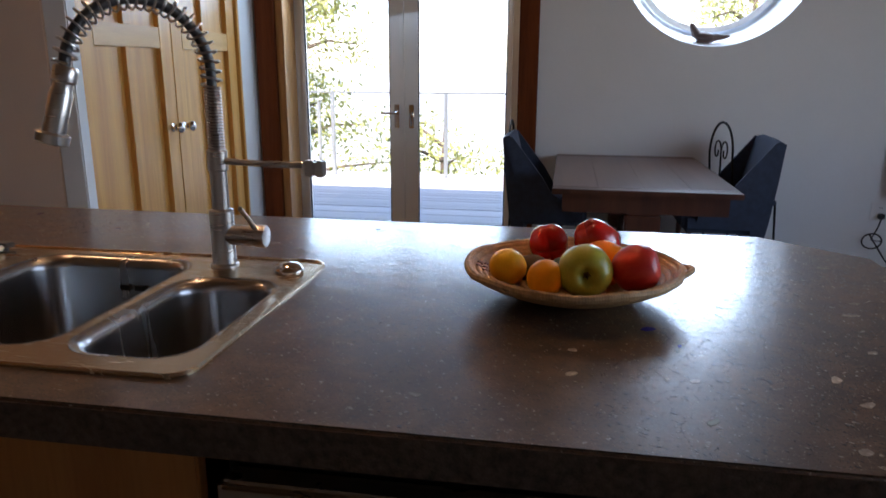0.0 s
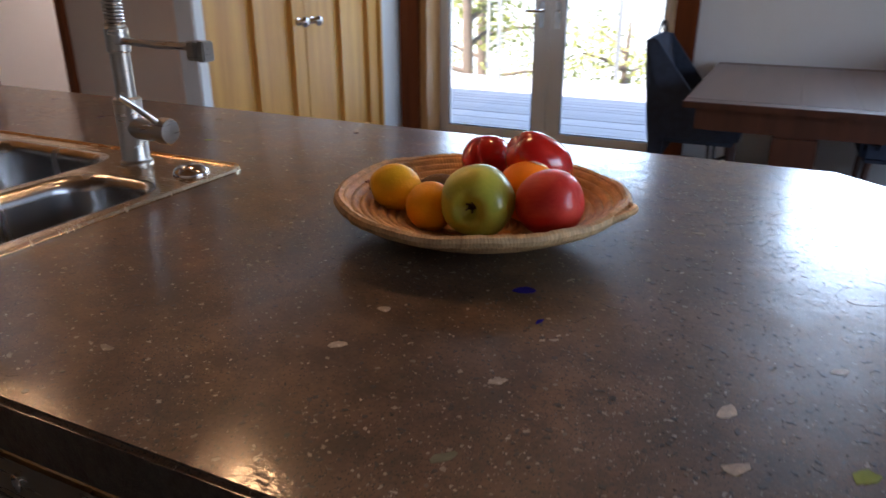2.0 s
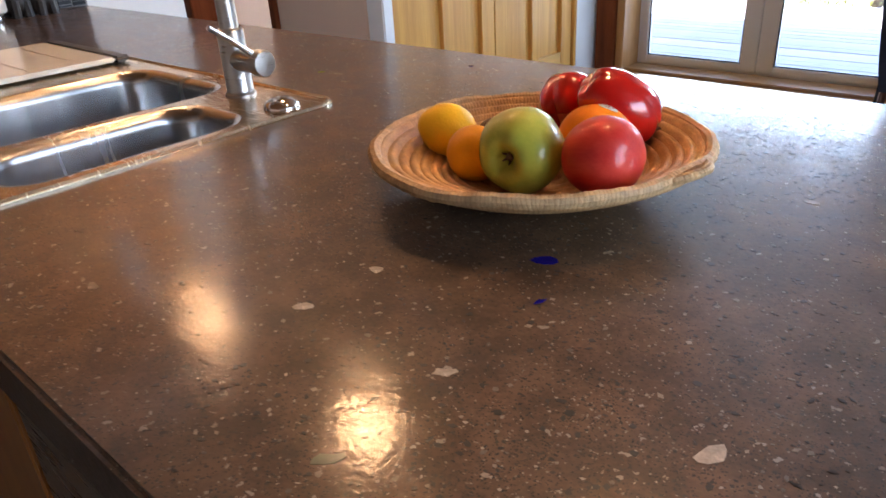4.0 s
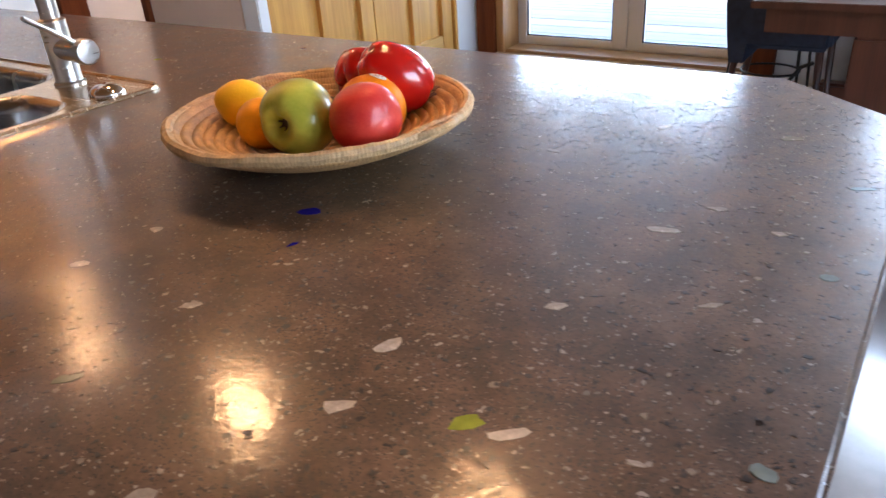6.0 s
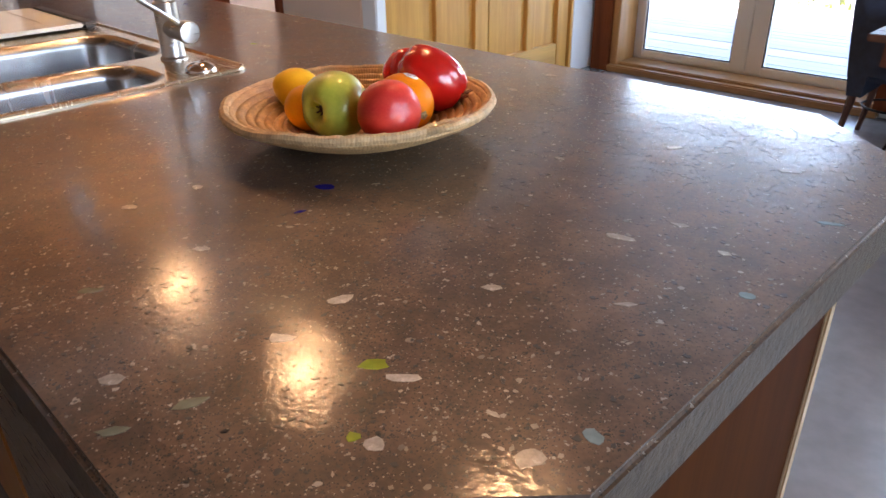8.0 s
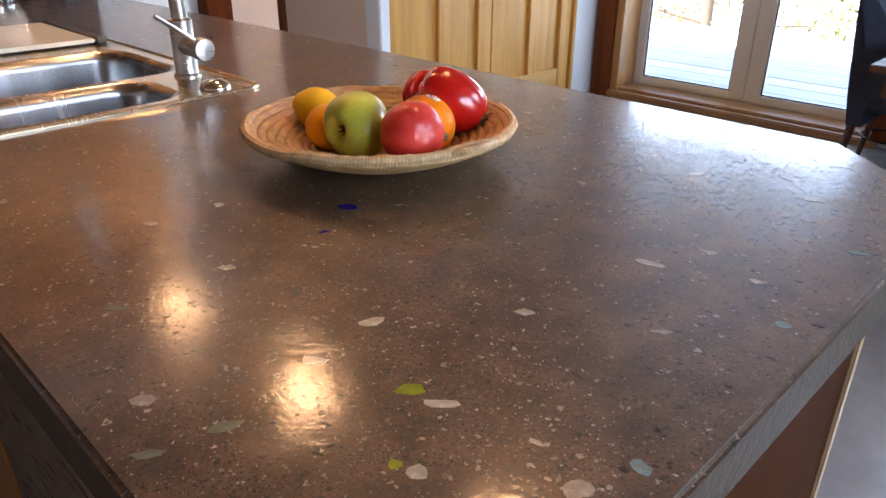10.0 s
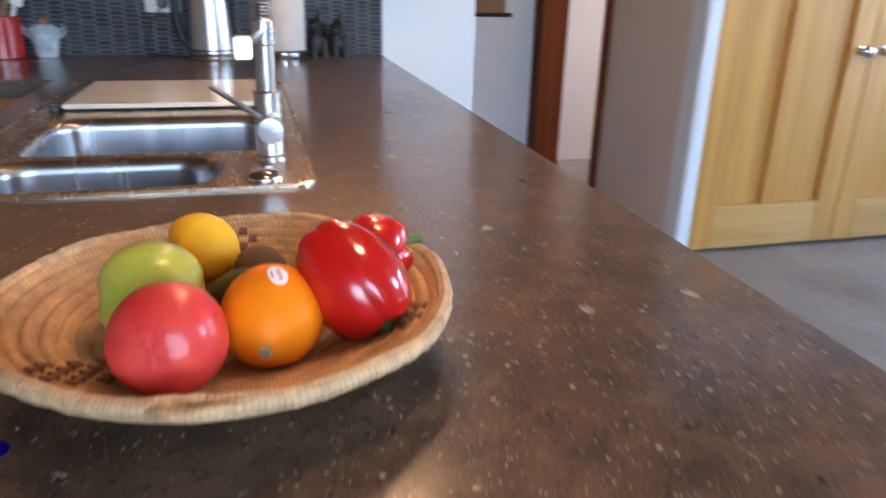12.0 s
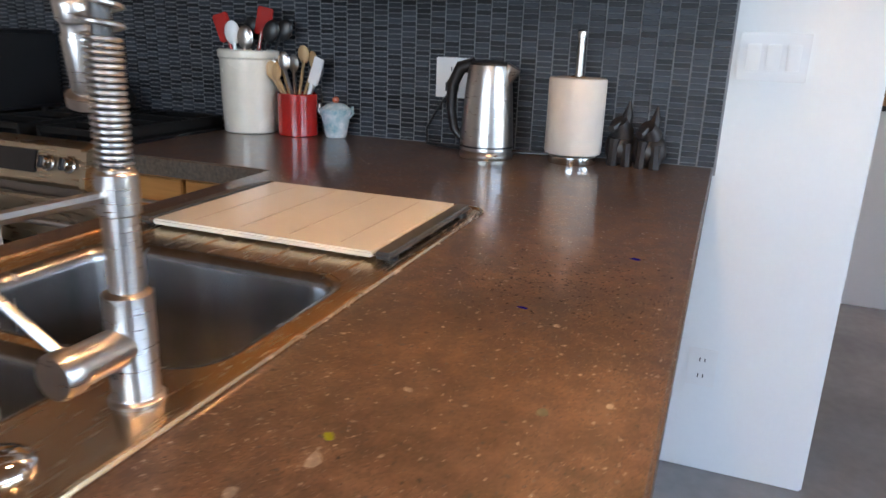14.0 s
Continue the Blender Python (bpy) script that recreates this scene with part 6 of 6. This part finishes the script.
def tree(x, y, z, height, spread, leaves, seed, label):
    rnd = random.Random(seed)
    root = thing("tree", label, "tree", "trees beyond the deck", m=pose(x, y, z))
    b = tube([(0, 0, 0), (0.1, 0.05, height * 0.4), (0.0, 0.1, height * 0.75), (0.1, 0, height)], [0.16, 0.12, 0.07, 0.02], 10)
    ends = []
    for k in range(16):
        h = height * (0.3 + 0.68 * k / 16)
        a = rnd.uniform(0, 6.28)
        ln = spread * (1.05 - 0.55 * k / 16) * rnd.uniform(0.7, 1.1)
        tip = (ln * math.cos(a), ln * math.sin(a), h + rnd.uniform(-0.1, 0.5))
        midp = (tip[0] * 0.5, tip[1] * 0.5, h + 0.1)
        tube([(0.05, 0.05, h - 0.1), midp, tip], [0.05, 0.03, 0.008], 6, bm=b)
        ends += [tip, midp, tuple((tip[i] + midp[i]) / 2 for i in range(3))]
    part("trunk", b, BARK, root, "", True)
    verts, faces = [], []
    for k in range(leaves):
        e = rnd.choice(ends)
        p = Vector((e[0] + rnd.gauss(0, 0.28), e[1] + rnd.gauss(0, 0.28), e[2] + rnd.gauss(0, 0.20)))
        d1 = Vector((rnd.gauss(0, 1), rnd.gauss(0, 1), rnd.gauss(-0.3, 0.7))).normalized()
        d2 = d1.orthogonal().normalized()
        s = rnd.uniform(0.035, 0.075)
        i = len(verts)
        verts += [p, p + d1 * s + d2 * s * 0.42, p + d1 * s * 2.0, p + d1 * s - d2 * s * 0.42]
        faces += [(i, i + 1, i + 2), (i, i + 2, i + 3)]
    me = bpy.data.meshes.new("crown")
    me.from_pydata([tuple(v) for v in verts], [], faces)
    me.materials.append(LEAF)
    c = new("crown", me)
    c.parent = root


tree(-4.6, 11.5, -6.0, 9.5, 1.9, 4600, 1, "leafy tree beyond the deck in sunlight")
tree(-5.6, 14.5, -6.0, 10.0, 2.2, 4600, 2, "leafy tree behind the deck railing")
tree(-2.2, 12.5, -6.0, 6.4, 1.6, 3600, 3, "low leafy tree top above deck level")
tree(2.9, 13.0, -6.0, 9.0, 1.7, 5000, 4, "leafy tree outside the round window")
tree(-0.6, 13.0, -6.0, 6.1, 1.4, 4000, 5, "low leafy tree top beyond railing")

# ---- mosaic tiles ----
b = bmesh.new()
shared = None
count = 0
for y0, y1, z0, z1 in tile_layout():
    near = 0.55 < y1 < 1.6 and 1.20 < z1 < 1.40
    if near and count < 300 and (z1 - z0) > 0.011:
        if shared is None:
            shared = part("tile", box(-0.003, -(TW - SEAM) / 2, -(TH - GAP) / 2, 0.003, (TW - SEAM) / 2, (TH - GAP) / 2, 0.0008, 1), TILE, tile_bed, m=pose(-2.194, (y0 + y1) / 2, (z0 + z1) / 2))
        else:
            o = shared.copy()
            scene.collection.objects.link(o)
            o.matrix_basis = pose(-2.194 + random.uniform(-0.0008, 0.0008), (y0 + y1) / 2, (z0 + z1) / 2)
        count += 1
    elif z1 > z0:
        dx = random.uniform(-0.0008, 0.0008)
        vs = [b.verts.new(p) for p in ((-2.197, y0, z0), (-2.197, y1, z0), (-2.197, y1, z1), (-2.197, y0, z1), (-2.191 + dx, y0 + 0.0006, z0 + 0.0006), (-2.191 + dx, y1 - 0.0006, z0 + 0.0006), (-2.191 + dx, y1 - 0.0006, z1 - 0.0006), (-2.191 + dx, y0 + 0.0006, z1 - 0.0006))]
        for q in ((4, 5, 6, 7), (0, 1, 5, 4), (1, 2, 6, 5), (2, 3, 7, 6), (3, 0, 4, 7)):
            b.faces.new([vs[i] for i in q])
tagged(part("mosaic_tiles", b, TILE_J, tile_bed, "small dark slate-blue mosaic tiles"), kind="stuff")
